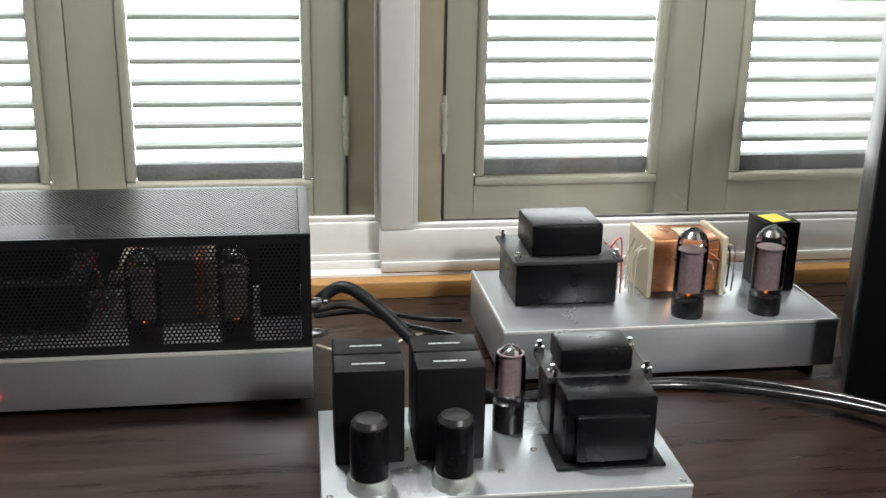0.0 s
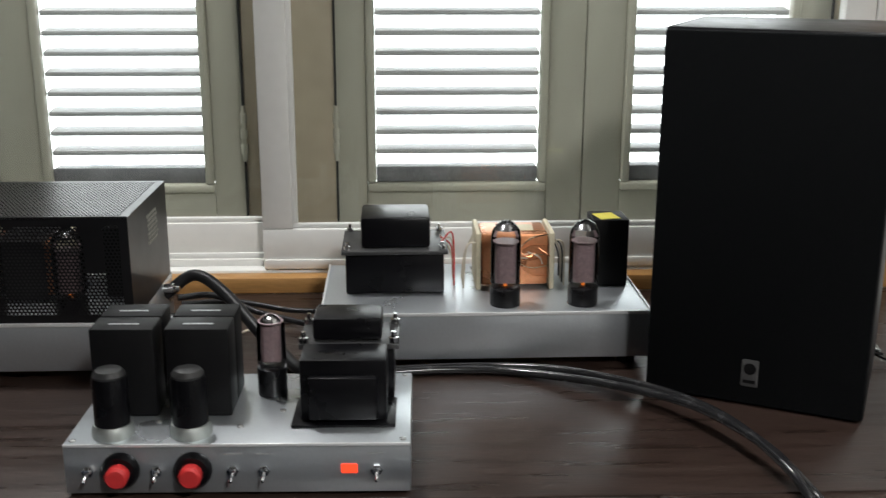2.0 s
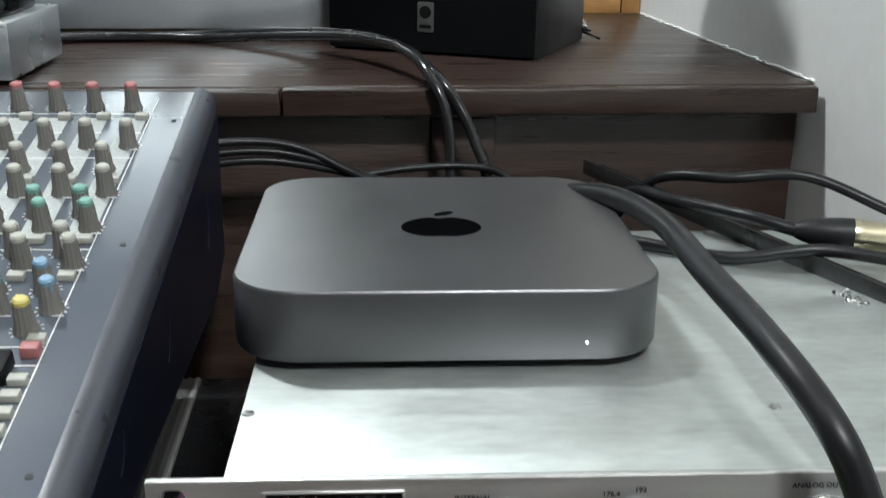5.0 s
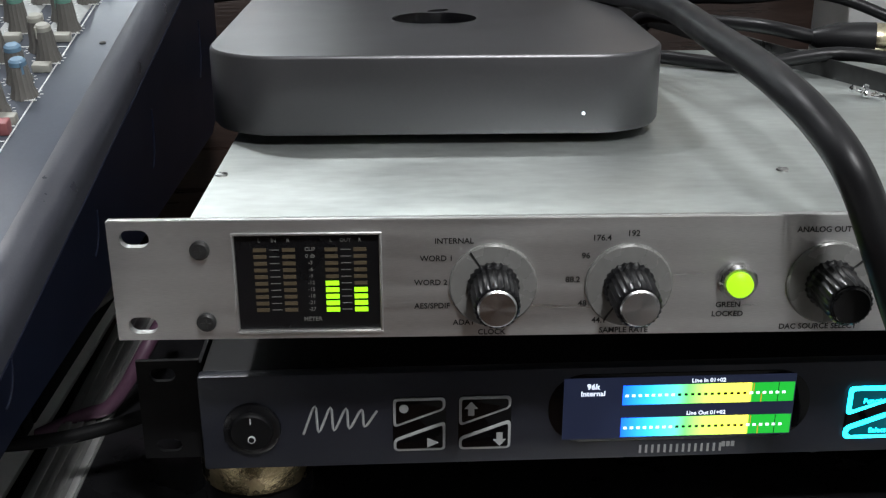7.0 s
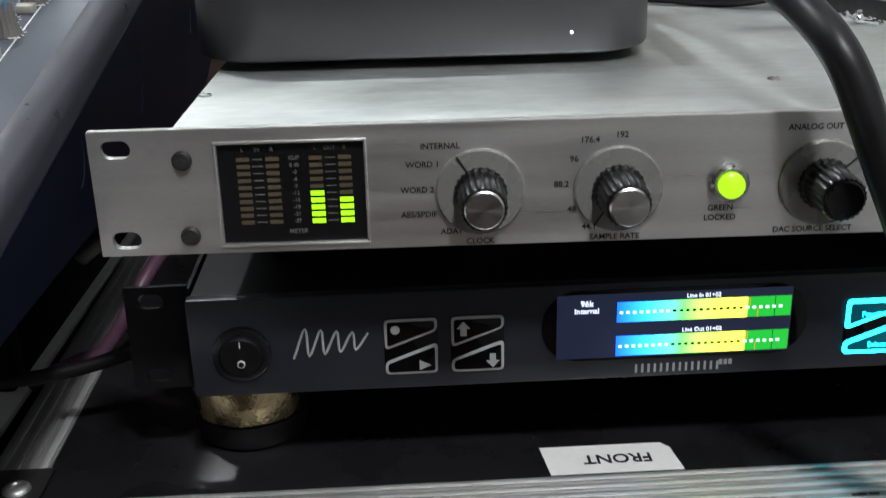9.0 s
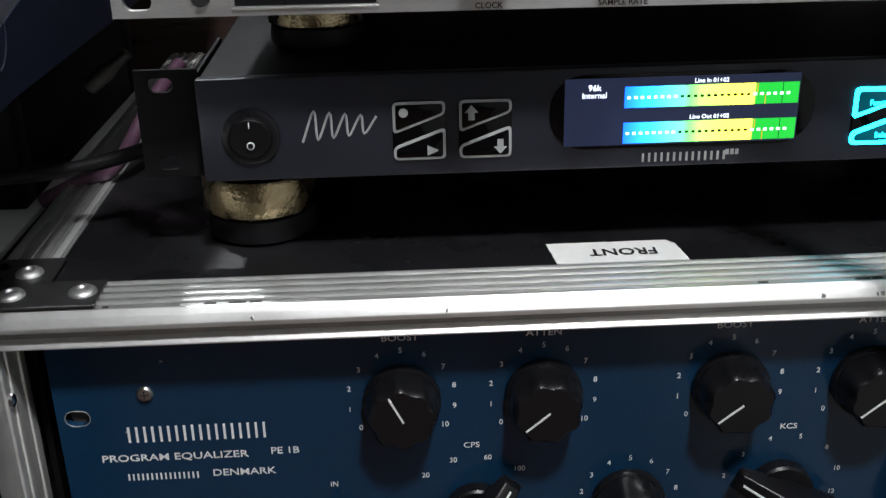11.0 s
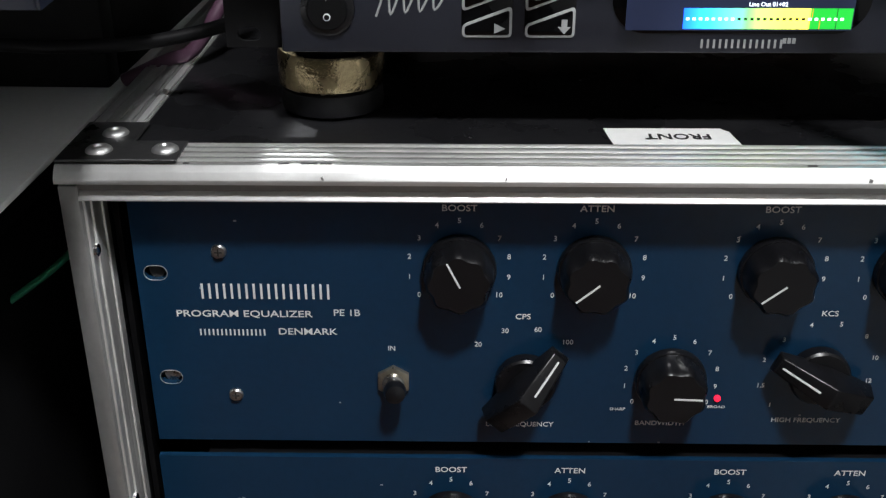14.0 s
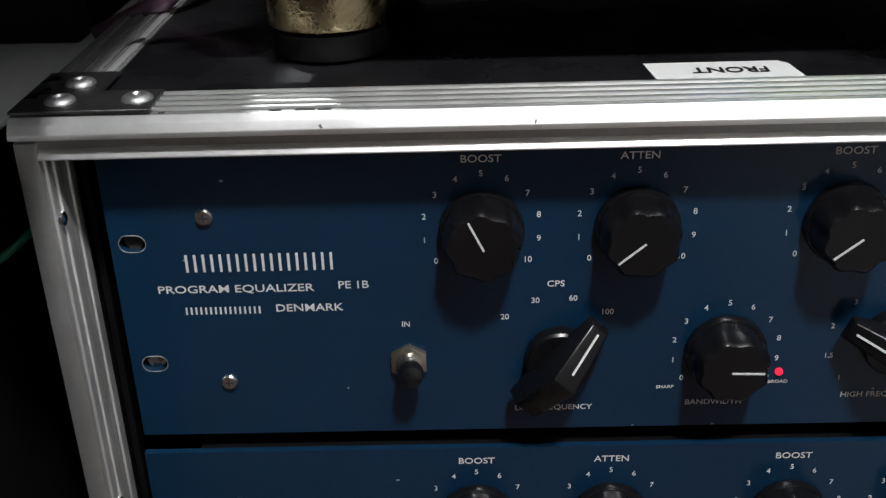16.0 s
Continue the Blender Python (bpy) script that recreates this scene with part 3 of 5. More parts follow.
def perforated(name, w, h, pitch, m, parent, margin=0.006, fill=0.56, label=""):
    """A sheet with rows of six-sided holes, and a plain margin."""
    verts, faces = [], []
    R = pitch / math.sqrt(3)
    nx, ny = int((w - 2 * margin) / pitch), int((h - 2 * margin) / (1.5 * R))
    x0, y0 = (w - nx * pitch) / 2 + pitch / 2, (h - (ny - 1) * 1.5 * R) / 2
    for j in range(ny):
        for i in range(nx - (j % 2)):
            cx, cy = x0 + (i + 0.5 * (j % 2)) * pitch, y0 + j * 1.5 * R
            base = len(verts)
            for k in range(6):
                a = radians(30 + 60 * k)
                verts.append((cx + R * math.cos(a), cy + R * math.sin(a), 0))
            for k in range(6):
                a = radians(30 + 60 * k)
                verts.append((cx + R * fill * math.cos(a), cy + R * fill * math.sin(a), 0))
            for k in range(6):
                k2 = (k + 1) % 6
                faces.append((base + k, base + k2, base + 6 + k2, base + 6 + k))
    ex, ey = x0 - pitch / 2, y0 - R * 0.75
    for a0, a1, b0, b1 in ((0, w, 0, ey), (0, w, h - ey, h), (0, ex + pitch * 0.3, ey, h - ey), (w - ex - pitch * 0.3, w, ey, h - ey)):
        base = len(verts)
        verts += [(a0, b0, -0.0003), (a1, b0, -0.0003), (a1, b1, -0.0003), (a0, b1, -0.0003)]
        faces.append((base, base + 1, base + 2, base + 3))
    me = bpy.data.meshes.new(name)
    me.from_pydata(verts, [], faces)
    me.materials.append(M_CAGE)
    ob = new(name, me)
    ob.parent = parent
    ob.matrix_basis = m
    tagged(ob, label, kind="stuff")
    return ob


CW, CD, CH = 0.331, 0.165, 0.104
perforated("cage_front", CW, CH, 0.0038, pose(0, 0.001, 0.0605, 90), cag, label="black perforated cage front")
perforated("cage_top", CW, CD, 0.0038, pose(0, 0.001, 0.0605 + CH), cag, label="black perforated cage lid")
part("cage_side", box(CW - 0.0012, CW, 0.0015, CD, 0.0605, 0.0600 + CH), M_CAGE, cag)
part("cage_side", box(0, 0.0012, 0.0015, CD, 0.0605, 0.0600 + CH), M_CAGE, cag)
part("cage_back", box(0.0015, CW - 0.0015, CD - 0.0012, CD, 0.0605, 0.0600 + CH), M_CAGE, cag)
part("cage_rim", box(0.0, CW, 0.0, 0.003, 0.0595 + CH, 0.0615 + CH, 0.0006), M_CAGE, cag)
# Solid pale discs: light seen through the vent holes is put into their colour.
vents = bmesh.new()
for j in range(7):
    for i in range(8):
        lathe([(0.0019, 0), (0.0019, 0.0004)], 6, pose(CW + 0.0001, 0.078 + 0.0052 * (i + 0.5 * (j % 2)), 0.118 + 0.0046 * j) @ pose(0, 0, 0, 0, 90), vents)
part("side_vents", vents, M_WHITECAP, cag, "patch of pale discs for light showing through small round holes")
pl = part("pilot_lamp", lathe([(0.004, 0), (0.004, 0.002), (0.002, 0.0035)], 14, FRONT), G_RED, cag, "red pilot lamp", pose(0.060, -0.0002, 0.024))
for k, z in enumerate((0.022, 0.055)):
    part("binding_post", lathe([(0.004, 0), (0.005, 0.004), (0.005, 0.012), (0.003, 0.014), (0.003, 0.018)], 12, pose(0, 0, 0, 0, 90)), M_CHROME, cag, "", pose(CW, 0.125, z))

# small amplifier in front
FA = pose(-0.447, 0.4445, BOARD, 0, 0, 1.5)
fa = thing("control_amplifier", FA, "small silver valve preamplifier with red knobs, standing on the bench", "amplifier", "valve amplifiers")
FW, FD, Z0, Z1 = 0.264, 0.140, 0.004, 0.045
part("chassis", box(0, FW, 0, FD, Z0, Z1, 0.001), M_ALUPAINT, fa, "satin aluminium chassis")
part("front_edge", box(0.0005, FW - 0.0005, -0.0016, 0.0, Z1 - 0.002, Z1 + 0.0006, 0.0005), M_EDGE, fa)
for x in (0.02, FW - 0.02):
    for y in (0.02, FD - 0.02):
        part("foot", lathe([(0.007, 0), (0.008, Z0)], 12), M_MATT, fa, m=pose(x, y, 0))
for x in (0.011, 0.070):
    for y in (0.050, 0.0825):
        b = part("transformer_can", box(x, x + 0.0505, y, y + 0.0305, Z1, Z1 + 0.0745, 0.0018), M_MATT, fa, "tall square black can")
        bars((0.006, 0.004, 0.007, 0.005), 0.0024, 0, 0, M_GREYPRINT, b, m=pose(x + 0.013, y + 0.012, Z1 + 0.0747, -90))
for x, y in ((0.006, 0.006), (0.064, 0.040), (0.064, 0.070), (0.064, 0.100), (0.130, 0.030), (0.160, 0.060), (0.258, 0.006), (0.258, 0.134)):
    part("screw", lathe([(0.0026, 0), (0.0024, 0.0010), (0.0012, 0.0014)], 10), M_STEEL, fa, m=pose(x, y, Z1))
for x in (0.034, 0.094):
    c = part("screened_valve", lathe([(0.0135, 0.010), (0.0135, 0.046), (0.012, 0.051), (0.008, 0.053)], 24), M_SHROUD, fa, "black screened valve with a shiny dark top", pose(x, 0.019, Z1))
    part("socket_ring", lathe([(0.0160, 0), (0.0160, 0.006), (0.0145, 0.0098)], 24), M_ZINC, c)
    part("top_cap", lathe([(0.0128, 0.0465), (0.0128, 0.0500), (0.0100, 0.0535), (0.004, 0.0545)], 24), M_BRACKET, c)
valve(fa, 0.147, 0.097, Z1, 0.0125, 0.071, 0.024, glow=False)
fx = part("choke", box(0.177, 0.245, 0.034, 0.072, Z1 + 0.003, Z1 + 0.054, 0.0018), M_SHROUD, fa, "black choke with a stepped shroud")
part("shroud", box(0.184, 0.238, 0.0265, 0.0339, Z1 + 0.006, Z1 + 0.042, 0.002), M_SHROUD, fx)
part("mounting_foot", box(0.170, 0.252, 0.026, 0.080, Z1 + 0.0005, Z1 + 0.0028, 0.0005), M_SHROUD, fx)
ft = part("mains_transformer", box(0.176, 0.250, 0.080, 0.126, Z1 + 0.0005, Z1 + 0.046, 0.002), M_SHROUD, fa, "black transformer with bright corner bolts")
part("lamination", box(0.172, 0.254, 0.076, 0.130, Z1 + 0.0465, Z1 + 0.0515, 0.0008), M_LAMI, ft)
part("end_bell", box(0.183, 0.240, 0.083, 0.122, Z1 + 0.052, Z1 + 0.071, 0.003, 2), M_SHROUD, ft)
for x in (0.176, 0.250):
    for y in (0.080, 0.126):
        part("bolt", lathe([(0.0042, 0), (0.0042, 0.004), (0.002, 0.0045), (0.002, 0.009)], 8), M_CHROME, ft, m=pose(x, y, Z1 + 0.0518))
for x in (0.043, 0.098):
    k = part("knob", lathe([(0.0145, 0.0), (0.0145, 0.004), (0.0125, 0.007)], 28, FRONT), M_SHROUD, fa, "black knob with a red cap", pose(x, 0, 0.024))
    part("cap", lathe([(0.0085, 0.007), (0.0088, 0.015), (0.007, 0.017)], 24, FRONT), M_RED, k)
for x in (0.018, 0.070, 0.128, 0.152, 0.238):
    t = part("toggle_switch", lathe([(0.0046, 0), (0.0046, 0.0022), (0.003, 0.0024), (0.003, 0.005)], 6, FRONT), M_CHROME, fa, "", pose(x, 0, 0.023))
    part("lever", lathe([(0.0013, 0.004), (0.0016, 0.013), (0.001, 0.0138)], 8, pose(0, 0, 0, 14) @ FRONT), M_CHROME, t)
part("pilot_lamp", outline(rounded(0.0125, 0.0075, 0.001), 0.0012, 0.0003, pose(0.217, 0, 0.024) @ FRONT), G_RED, fa, "glowing red pilot lamp")
for x, w in ((0.034, 0.012), (0.089, 0.012), (0.121, 0.014), (0.146, 0.012), (0.231, 0.012)):
    bars((w,), 0.0012, x, 0.0365, M_GREYPRINT, fa)

# ---- desk, stand and mixer ----
dk = thing("desk", pose(-0.5, 0, 0), "white laminate desk under the mixing console", "desk")
part("desk_top", box(-0.45, 0.413, -0.35, 0.40, 0.6565, 0.660, 0.0008), M_DESK, dk)
part("desk_core", box(-0.44, 0.395, -0.34, 0.39, 0.631, 0.6563, 0.001), M_MATT, dk, "black core board")
part("side_panel", box(0.36, 0.385, -0.30, 0.35, 0, 0.630, 0.001), M_MATT, dk, "black side panel")
part("side_panel", box(-0.42, -0.40, -0.30, 0.35, 0, 0.630, 0.001), M_MATT, dk, "black side panel")
rs = thing("console_riser", UP, "black wooden riser under the mixing console on the desk", "riser")
part("front_board", box(-0.80, -0.092, 0.128, 0.146, 0.660, 0.757, 0.002), M_MATT, rs)
part("back_board", box(-0.80, -0.092, 0.342, 0.360, 0.660, 0.757, 0.002), M_MATT, rs)
for x in (-0.80, -0.110):
    part("side_board", box(x, x + 0.018, 0.1465, 0.3415, 0.660, 0.757, 0.002), M_MATT, rs)

mx = thing("mixing_console", pose(-0.45, 0.15, 0.757), "blue-grey mixing console with rows of coloured knobs", "mixing console")
base = mx.matrix_world.inverted()
TOPM = base @ Matrix.Translation((-0.030, 0.402, 0.8905)) @ pose(0, 0, 0, 12.7)
L = 0.505


def side_profile(x0, x1, mat, bev, name, top=0.0):
    b = bmesh.new()
    pts = [(0.402, 0.8905 + top), (-0.090, 0.7795 + top), (-0.094, 0.770), (-0.090, 0.753), (-0.02, 0.757), (0.36, 0.757), (0.402, 0.775)]
    f = b.faces.new([b.verts.new((x0, y, z)) for y, z in pts])
    g = bmesh.ops.extrude_face_region(b, geom=[f])
    bmesh.ops.translate(b, verts=[v for v in g["geom"] if isinstance(v, bmesh.types.BMVert)], vec=(x1 - x0, 0, 0))
    if bev:
        rim = [e for e in b.edges if all(abs(v.co.x - x1) < 1e-6 for v in e.verts) and e.calc_length() > 0.45]
        bmesh.ops.bevel(b, geom=rim, offset=bev, segments=6, affect="EDGES", profile=0.5)
    bmesh.ops.transform(b, matrix=base, verts=b.verts)
    return part(name, b, mat, mx)


side_profile(-0.86, -0.0440, M_MIXSIDE, 0, "body", -0.001)
side_profile(-0.0436, -0.0320, M_MIXSIDE, 0, "cheek_core", -0.0145)
ck = bmesh.new()
f = ck.faces.new([ck.verts.new((-0.0436, y, z)) for y, z in ((0.402, 0.894), (-0.090, 0.783), (-0.093, 0.772), (-0.090, 0.7655), (0.402, 0.8765))])
g = bmesh.ops.extrude_face_region(ck, geom=[f])
bmesh.ops.translate(ck, verts=[v for v in g["geom"] if isinstance(v, bmesh.types.BMVert)], vec=(0.0126, 0, 0))
rim = [e for e in ck.edges if all(abs(v.co.x + 0.0310) < 1e-6 for v in e.verts) and e.calc_length() > 0.45 and max(v.co.z for v in e.verts) > 0.88]
bmesh.ops.bevel(ck, geom=rim, offset=0.0115, segments=8, affect="EDGES", profile=0.5)
bmesh.ops.transform(ck, matrix=base, verts=ck.verts)
cheek = part("end_cheek", ck, M_CHEEK, mx, "rounded satin grey end cheek")
side_profile(-0.0316, -0.0304, M_MIXSIDE, 0, "side_skin", -0.014)
# Glints of the oval recesses put into shape: only the light-catching arcs are built.
for y, z, ln in ((0.33, 0.830, 0.060), (0.19, 0.808, 0.050), (0.08, 0.793, 0.030), (-0.03, 0.780, 0.024)):
    ring = [(-0.0303, y - 0.011 * math.cos(a) - 0.05 * (z - 0.8) * math.sin(a), z + ln / 2 * math.sin(a)) for a in [math.pi * (0.95 + 0.5 * k / 8) for k in range(9)]]
    part("side_recess", tube(ring, 0.0005, 6, 3), M_MIXSIDE, mx, "thin raised arc shaped like the glint on an oval recess rim", base)
panel = part("top_panel", box(-0.80, -0.0142, -L, 0, -0.001, 0.0006, 0.0003), M_MIX, mx, m=TOPM)
for i, a in enumerate((0.048, 0.206, 0.38)):
    part("screw_pair", lathe([(0.0017, 0), (0.0016, 0.0006)], 10), M_DARK, panel, m=pose(-0.0211, -a, 0.0005))
COLS = [-0.0455 - 0.0245 * k for k in range(8)] + [-0.285 - 0.030 * k for k in range(8)]
ROWS = ((0.029, M_PINKCAP), (0.087, M_WHITECAP), (0.120, M_WHITECAP), (0.149, M_WHITECAP), (0.174, M_GREENCAP), (0.189, M_GREENCAP),
        (0.214, M_WHITECAP), (0.226, M_WHITECAP), (0.250, M_BLUECAP), (0.266, M_BLUECAP), (0.283, M_YELLOWCAP))
knob0, caps = None, {}
field = None
for ci, x in enumerate(COLS):
    if ci < 8:
        f = box(x - 0.0075, x + 0.0065, -0.202, -0.045, 0.0006, 0.0009)
        if field is None:
            field = part("printed_field", f, M_MIXWHITE, panel, "pale printed strip round the knobs")
            fx0 = x
        else:
            f.free()
            again(field, pose(x - fx0, 0, 0))
    for ri, (a, cap) in enumerate(ROWS):
        sx = (0.0035 if ri % 2 else -0.0035) if ri > 0 else -0.005
        m = pose(x + sx, -a, 0.0008, 0, 0, 35 * ((ci * 7 + ri * 5) % 9 - 4))
        if knob0 is None:
            prof = [(0.0063, 0), (0.0060, 0.0012), (0.0050, 0.0040), (0.0043, 0.0140), (0.0040, 0.0150)]
            knob0 = part("knob", lathe(prof, 28, flute=0.09), M_KNOB, panel, m=m)
            k = knob0
        else:
            k = again(knob0, m)
        if cap.name not in caps:
            b = lathe([(0.0039, 0.0152), (0.0038, 0.0172), (0.0028, 0.0182)], 14)
            box(-0.0005, 0.0005, 0.0, 0.0045, 0.012, 0.0176, bm=b)
            caps[cap.name] = part("cap", b, cap, k)
        else:
            again(caps[cap.name], UP, k)
button = None
for ci, x in enumerate(COLS):
    for a, mat_ in ((0.046, M_WHITECAP), (0.135, M_WHITECAP), (0.203, M_WHITECAP), (0.239, M_WHITECAP), (0.2925, M_WHITECAP),
                    (0.302, M_PINKCAP), (0.322, M_WHITECAP), (0.333, M_WHITECAP), (0.344, M_WHITECAP), (0.355, M_WHITECAP)):
        m = pose(x + 0.0040, -a, 0.0008)
        if mat_ is M_PINKCAP:
            part("push_button", box(-0.0042, 0.0042, -0.003, 0.003, 0, 0.006, 0.0006), M_PINKCAP, panel, "red push button", m)
        elif button is None:
            button = part("push_button", box(-0.0042, 0.0042, -0.0026, 0.0026, 0, 0.004, 0.0006), M_WHITECAP, panel, "", m)
        else:
            again(button, m)
    s = part("fader_slot", box(-0.001, 0.001, -0.40, -0.31, 0.0006, 0.0010), M_DARK, panel, "", pose(x - 0.005, 0, 0))
    part("fader_cap", box(-0.004, 0.004, -0.325, -0.308, 0.001, 0.009, 0.001), M_MATT, s)
    bars((0.004, 0.003, 0.005), 0.0012, 0, 0, M_TEXTW, panel, m=pose(x - 0.006, -0.068, 0.0010, -90))
ticks = bmesh.new()
for k in range(11):
    a = radians(-135 + 27 * k)
    b = box(-0.00022, 0.00022, 0.0066, 0.0080, 0.0, 0.0001)
    bmesh.ops.transform(b, matrix=pose(0, 0, 0, 0, 0, math.degrees(-a)), verts=b.verts)
    join(ticks, b)
tick0 = None
for ci, x in enumerate(COLS):
    for ri, (a, cap) in enumerate(ROWS):
        m = pose(x + ((0.0035 if ri % 2 else -0.0035) if ri > 0 else -0.005), -a, 0.0011)
        if tick0 is None:
            tick0 = part("scale_print", ticks, M_TEXTW, panel, "white printed scale marks", m)
        else:
            again(tick0, m)
        if ri % 2:
            bars((0.0016, 0.0012, 0.0018), 0.0009, 0.0, 0, M_TEXTW, panel, gap=0.0004, m=pose(x + 0.0050, -a - 0.0056, 0.0012, -90))
BX = -0.0370
part("border_line", box(BX - 0.0003, BX + 0.0003, -0.49, -0.012, 0.0005, 0.0009), M_TEXTW, panel)
for a in (0.0385, 0.104, 0.211, 0.296, 0.31):
    part("border_line", box(-0.262, BX - 0.0006, -a - 0.0003, -a + 0.0003, 0.0009, 0.00115), M_TEXTW, panel)
part("emblem", outline(rounded(0.020, 0.016, 0.004), 0.0004, 0, pose(-0.252, -0.022, 0.0007)), M_GREYPRINT, panel, "plain pale emblem")

# ---- small computer ----
MC = pose(0.1135, 0.1905, 0.8222, 0, 0, 0.2)
mc = thing("small_computer", MC, "space-grey aluminium small desktop computer lying on the silver rack unit", "computer")
part("foot_ring", lathe([(0.082, 0.0), (0.088, 0.0032)], 48), M_BLACK, mc)
shell = bmesh.new()
rings = []
for inset, z in ((0.0055, 0.0030), (0.0010, 0.0044), (0.0, 0.0060), (0.0, 0.0358), (0.0003, 0.0368), (0.0010, 0.0374)):
    rings.append([shell.verts.new((x, y, z)) for x, y in rounded(0.194 - 2 * inset, 0.197 - 2 * inset, 0.031 - inset, 10)])
for p, q in zip(rings, rings[1:]):
    for i in range(len(p)):
        shell.faces.new((p[i], p[(i + 1) % len(p)], q[(i + 1) % len(p)], q[i]))
shell.faces.new(rings[-1])
shell.faces.new(rings[0])
part("shell", shell, M_MINI, mc, "space-grey aluminium shell")
lobes = [(0.0205 * math.cos(a) * (1 - 0.06 * math.sin(a)), 0.0175 * math.sin(a) - 0.0030 * math.exp(-(math.cos(a) / 0.22) ** 2) * (1 if math.sin(a) > 0 else -0.5))
         for a in [2 * math.pi * k / 48 for k in range(48)]]
part("emblem", outline(lobes, 0.0003, 0, pose(0.0005, -0.004, 0.0373)), M_GLOSSBLACK, mc, "glossy black rounded emblem")
part("emblem", outline([(0.0062 * math.cos(a), 0.0030 * math.sin(a)) for a in [2 * math.pi * k / 20 for k in range(20)]], 0.0003, 0, pose(0.003, 0.0195, 0.0373, 0, 0, 35)), M_GLOSSBLACK, mc)
part("power_light", lathe([(0.0006, 0), (0.0006, 0.0003)], 10, FRONT), G_WHITE, mc, "small white power light", pose(0.0600, -0.0986, 0.0130))

# ---- silver converter ----
cv = thing("audio_converter", pose(0, 0, 0.7785), "silver rack audio converter with a level meter on brass feet", "rack unit", "rack units")
CVB = 0.7785


def slot_holes(bm, w, h, t, holes):
    """A plate from x 0..w and z 0..h, front at y 0, thickness t, with through slots (x, z, w, h)."""
    xs = sorted({0, w} | {v for x, z, a, b in holes for v in (x - a / 2, x + a / 2)})
    zs = sorted({0, h} | {v for x, z, a, b in holes for v in (z - b / 2, z + b / 2)})
    for x0, x1 in zip(xs, xs[1:]):
        for z0, z1 in zip(zs, zs[1:]):
            cx, cz = (x0 + x1) / 2, (z0 + z1) / 2
            if any(abs(cx - x) < a / 2 and abs(cz - z) < b / 2 for x, z, a, b in holes):
                continue
            box(x0, x1, 0, t, z0, z1, bm=bm)
    bmesh.ops.remove_doubles(bm, verts=bm.verts, dist=1e-6)
    return bm


def slot_corners(bm, x, z, a, b, t):
    """Rounds the ends of a slot with corner fillets."""
    r = b / 2
    for sx in (-1, 1):
        for sz in (-1, 1):
            cx, cz = x + sx * (a / 2 - r), z
            pts = [(x + sx * a / 2, z + sz * r)]
            for k in range(6):
                an = radians(90 * k / 5)
                pts.append((cx + sx * r * math.sin(an), cz + sz * r * math.cos(an)))
            f = [bm.verts.new((px, 0.0, pz)) for px, pz in pts]
            g = [bm.verts.new((px, t, pz)) for px, pz in pts]
            bm.faces.new(f)
            bm.faces.new(g)
            for i in range(len(f)):
                bm.faces.new((f[i], f[(i + 1) % len(f)], g[(i + 1) % len(f)], g[i]))


PH, PT = 0.0437, 0.003
meter = (0.0667, 0.0207, 0.0490, 0.0352)
slots = [(0.0090, 0.0376, 0.0100, 0.0062), (0.0090, 0.0056, 0.0100, 0.0062), (0.4736, 0.0376, 0.0100, 0.0062), (0.4736, 0.0056, 0.0100, 0.0062)]
pb = slot_holes(bmesh.new(), 0.4826, PH, PT, slots + [meter])
for s in slots:
    slot_corners(pb, *s, PT)
fp = part("front_panel", pb, M_SILVER, cv, "brushed aluminium front panel")
part("panel_edge", box(0.0004, 0.4822, 0.0003, 0.0028, PH - 0.0003, PH + 0.0004, 0.0002), M_SILVER, fp)
part("chassis", box(0.027, 0.456, PT, 0.300, 0.001, 0.0432, 0.0006), M_ZINC, cv, "dull zinc sheet chassis")
for x, y in ((0.034, 0.054), (0.25, 0.054), (0.44, 0.054), (0.44, 0.28)):
    part("lid_screw", lathe([(0.0026, 0), (0.0024, 0.0006), (0.001, 0.0007)], 12), M_STEEL, cv, m=pose(x - 0.004, y, 0.0432))
for x, z in ((0.0307, 0.0335), (0.0310, 0.0068)):
    screw(fp, x, z, 0, 0.0034, M_BRACKET)
mt = part("level_meter", box(meter[0] - 0.0244, meter[0] + 0.0244, 0.0012, 0.0029, meter[1] - 0.0175, meter[1] + 0.0175), M_BLACK, cv, "black level meter with lit green segments")
bez = bmesh.new()
x0, x1, z0, z1 = meter[0] - 0.0247, meter[0] + 0.0247, meter[1] - 0.0178, meter[1] + 0.0178
for a in ((x0 - 0.0008, x1 + 0.0008, z0 - 0.0010, z0), (x0 - 0.0008, x1 + 0.0008, z1, z1 + 0.0008), (x0 - 0.0008, x0, z0, z1), (x1, x1 + 0.0008, z0, z1)):
    box(a[0], a[1], -0.0007, 0.0004, a[2], a[3], 0.0003, 2, bez)
part("bezel", bez, M_SILVER, mt)
seg_off = seg_on = None
mx0, mz0 = meter[0] - 0.0245, meter[1] + 0.0176
for ci, cx in enumerate((0.0084, 0.0182, 0.0327, 0.0425)):
    for r in range(10):
        m = pose(mx0 + cx, 0.0012, mz0 - 0.0056 - 0.00248 * r)
        lit = (ci == 2 and r >= 5) or (ci == 3 and r >= 6)
        if lit:
            if seg_on is None:
                seg_on = part("segment", box(-0.0023, 0.0023, -0.0003, 0.0002, -0.0008, 0.0008), G_LEDON, mt, "", m)
            else:
                again(seg_on, m)
        elif seg_off is None:
            seg_off = part("segment", box(-0.0022, 0.0022, -0.0002, 0.0002, -0.00065, 0.00065), M_LEDOFF, mt, "", m)
        else:
            again(seg_off, m)
tick = None
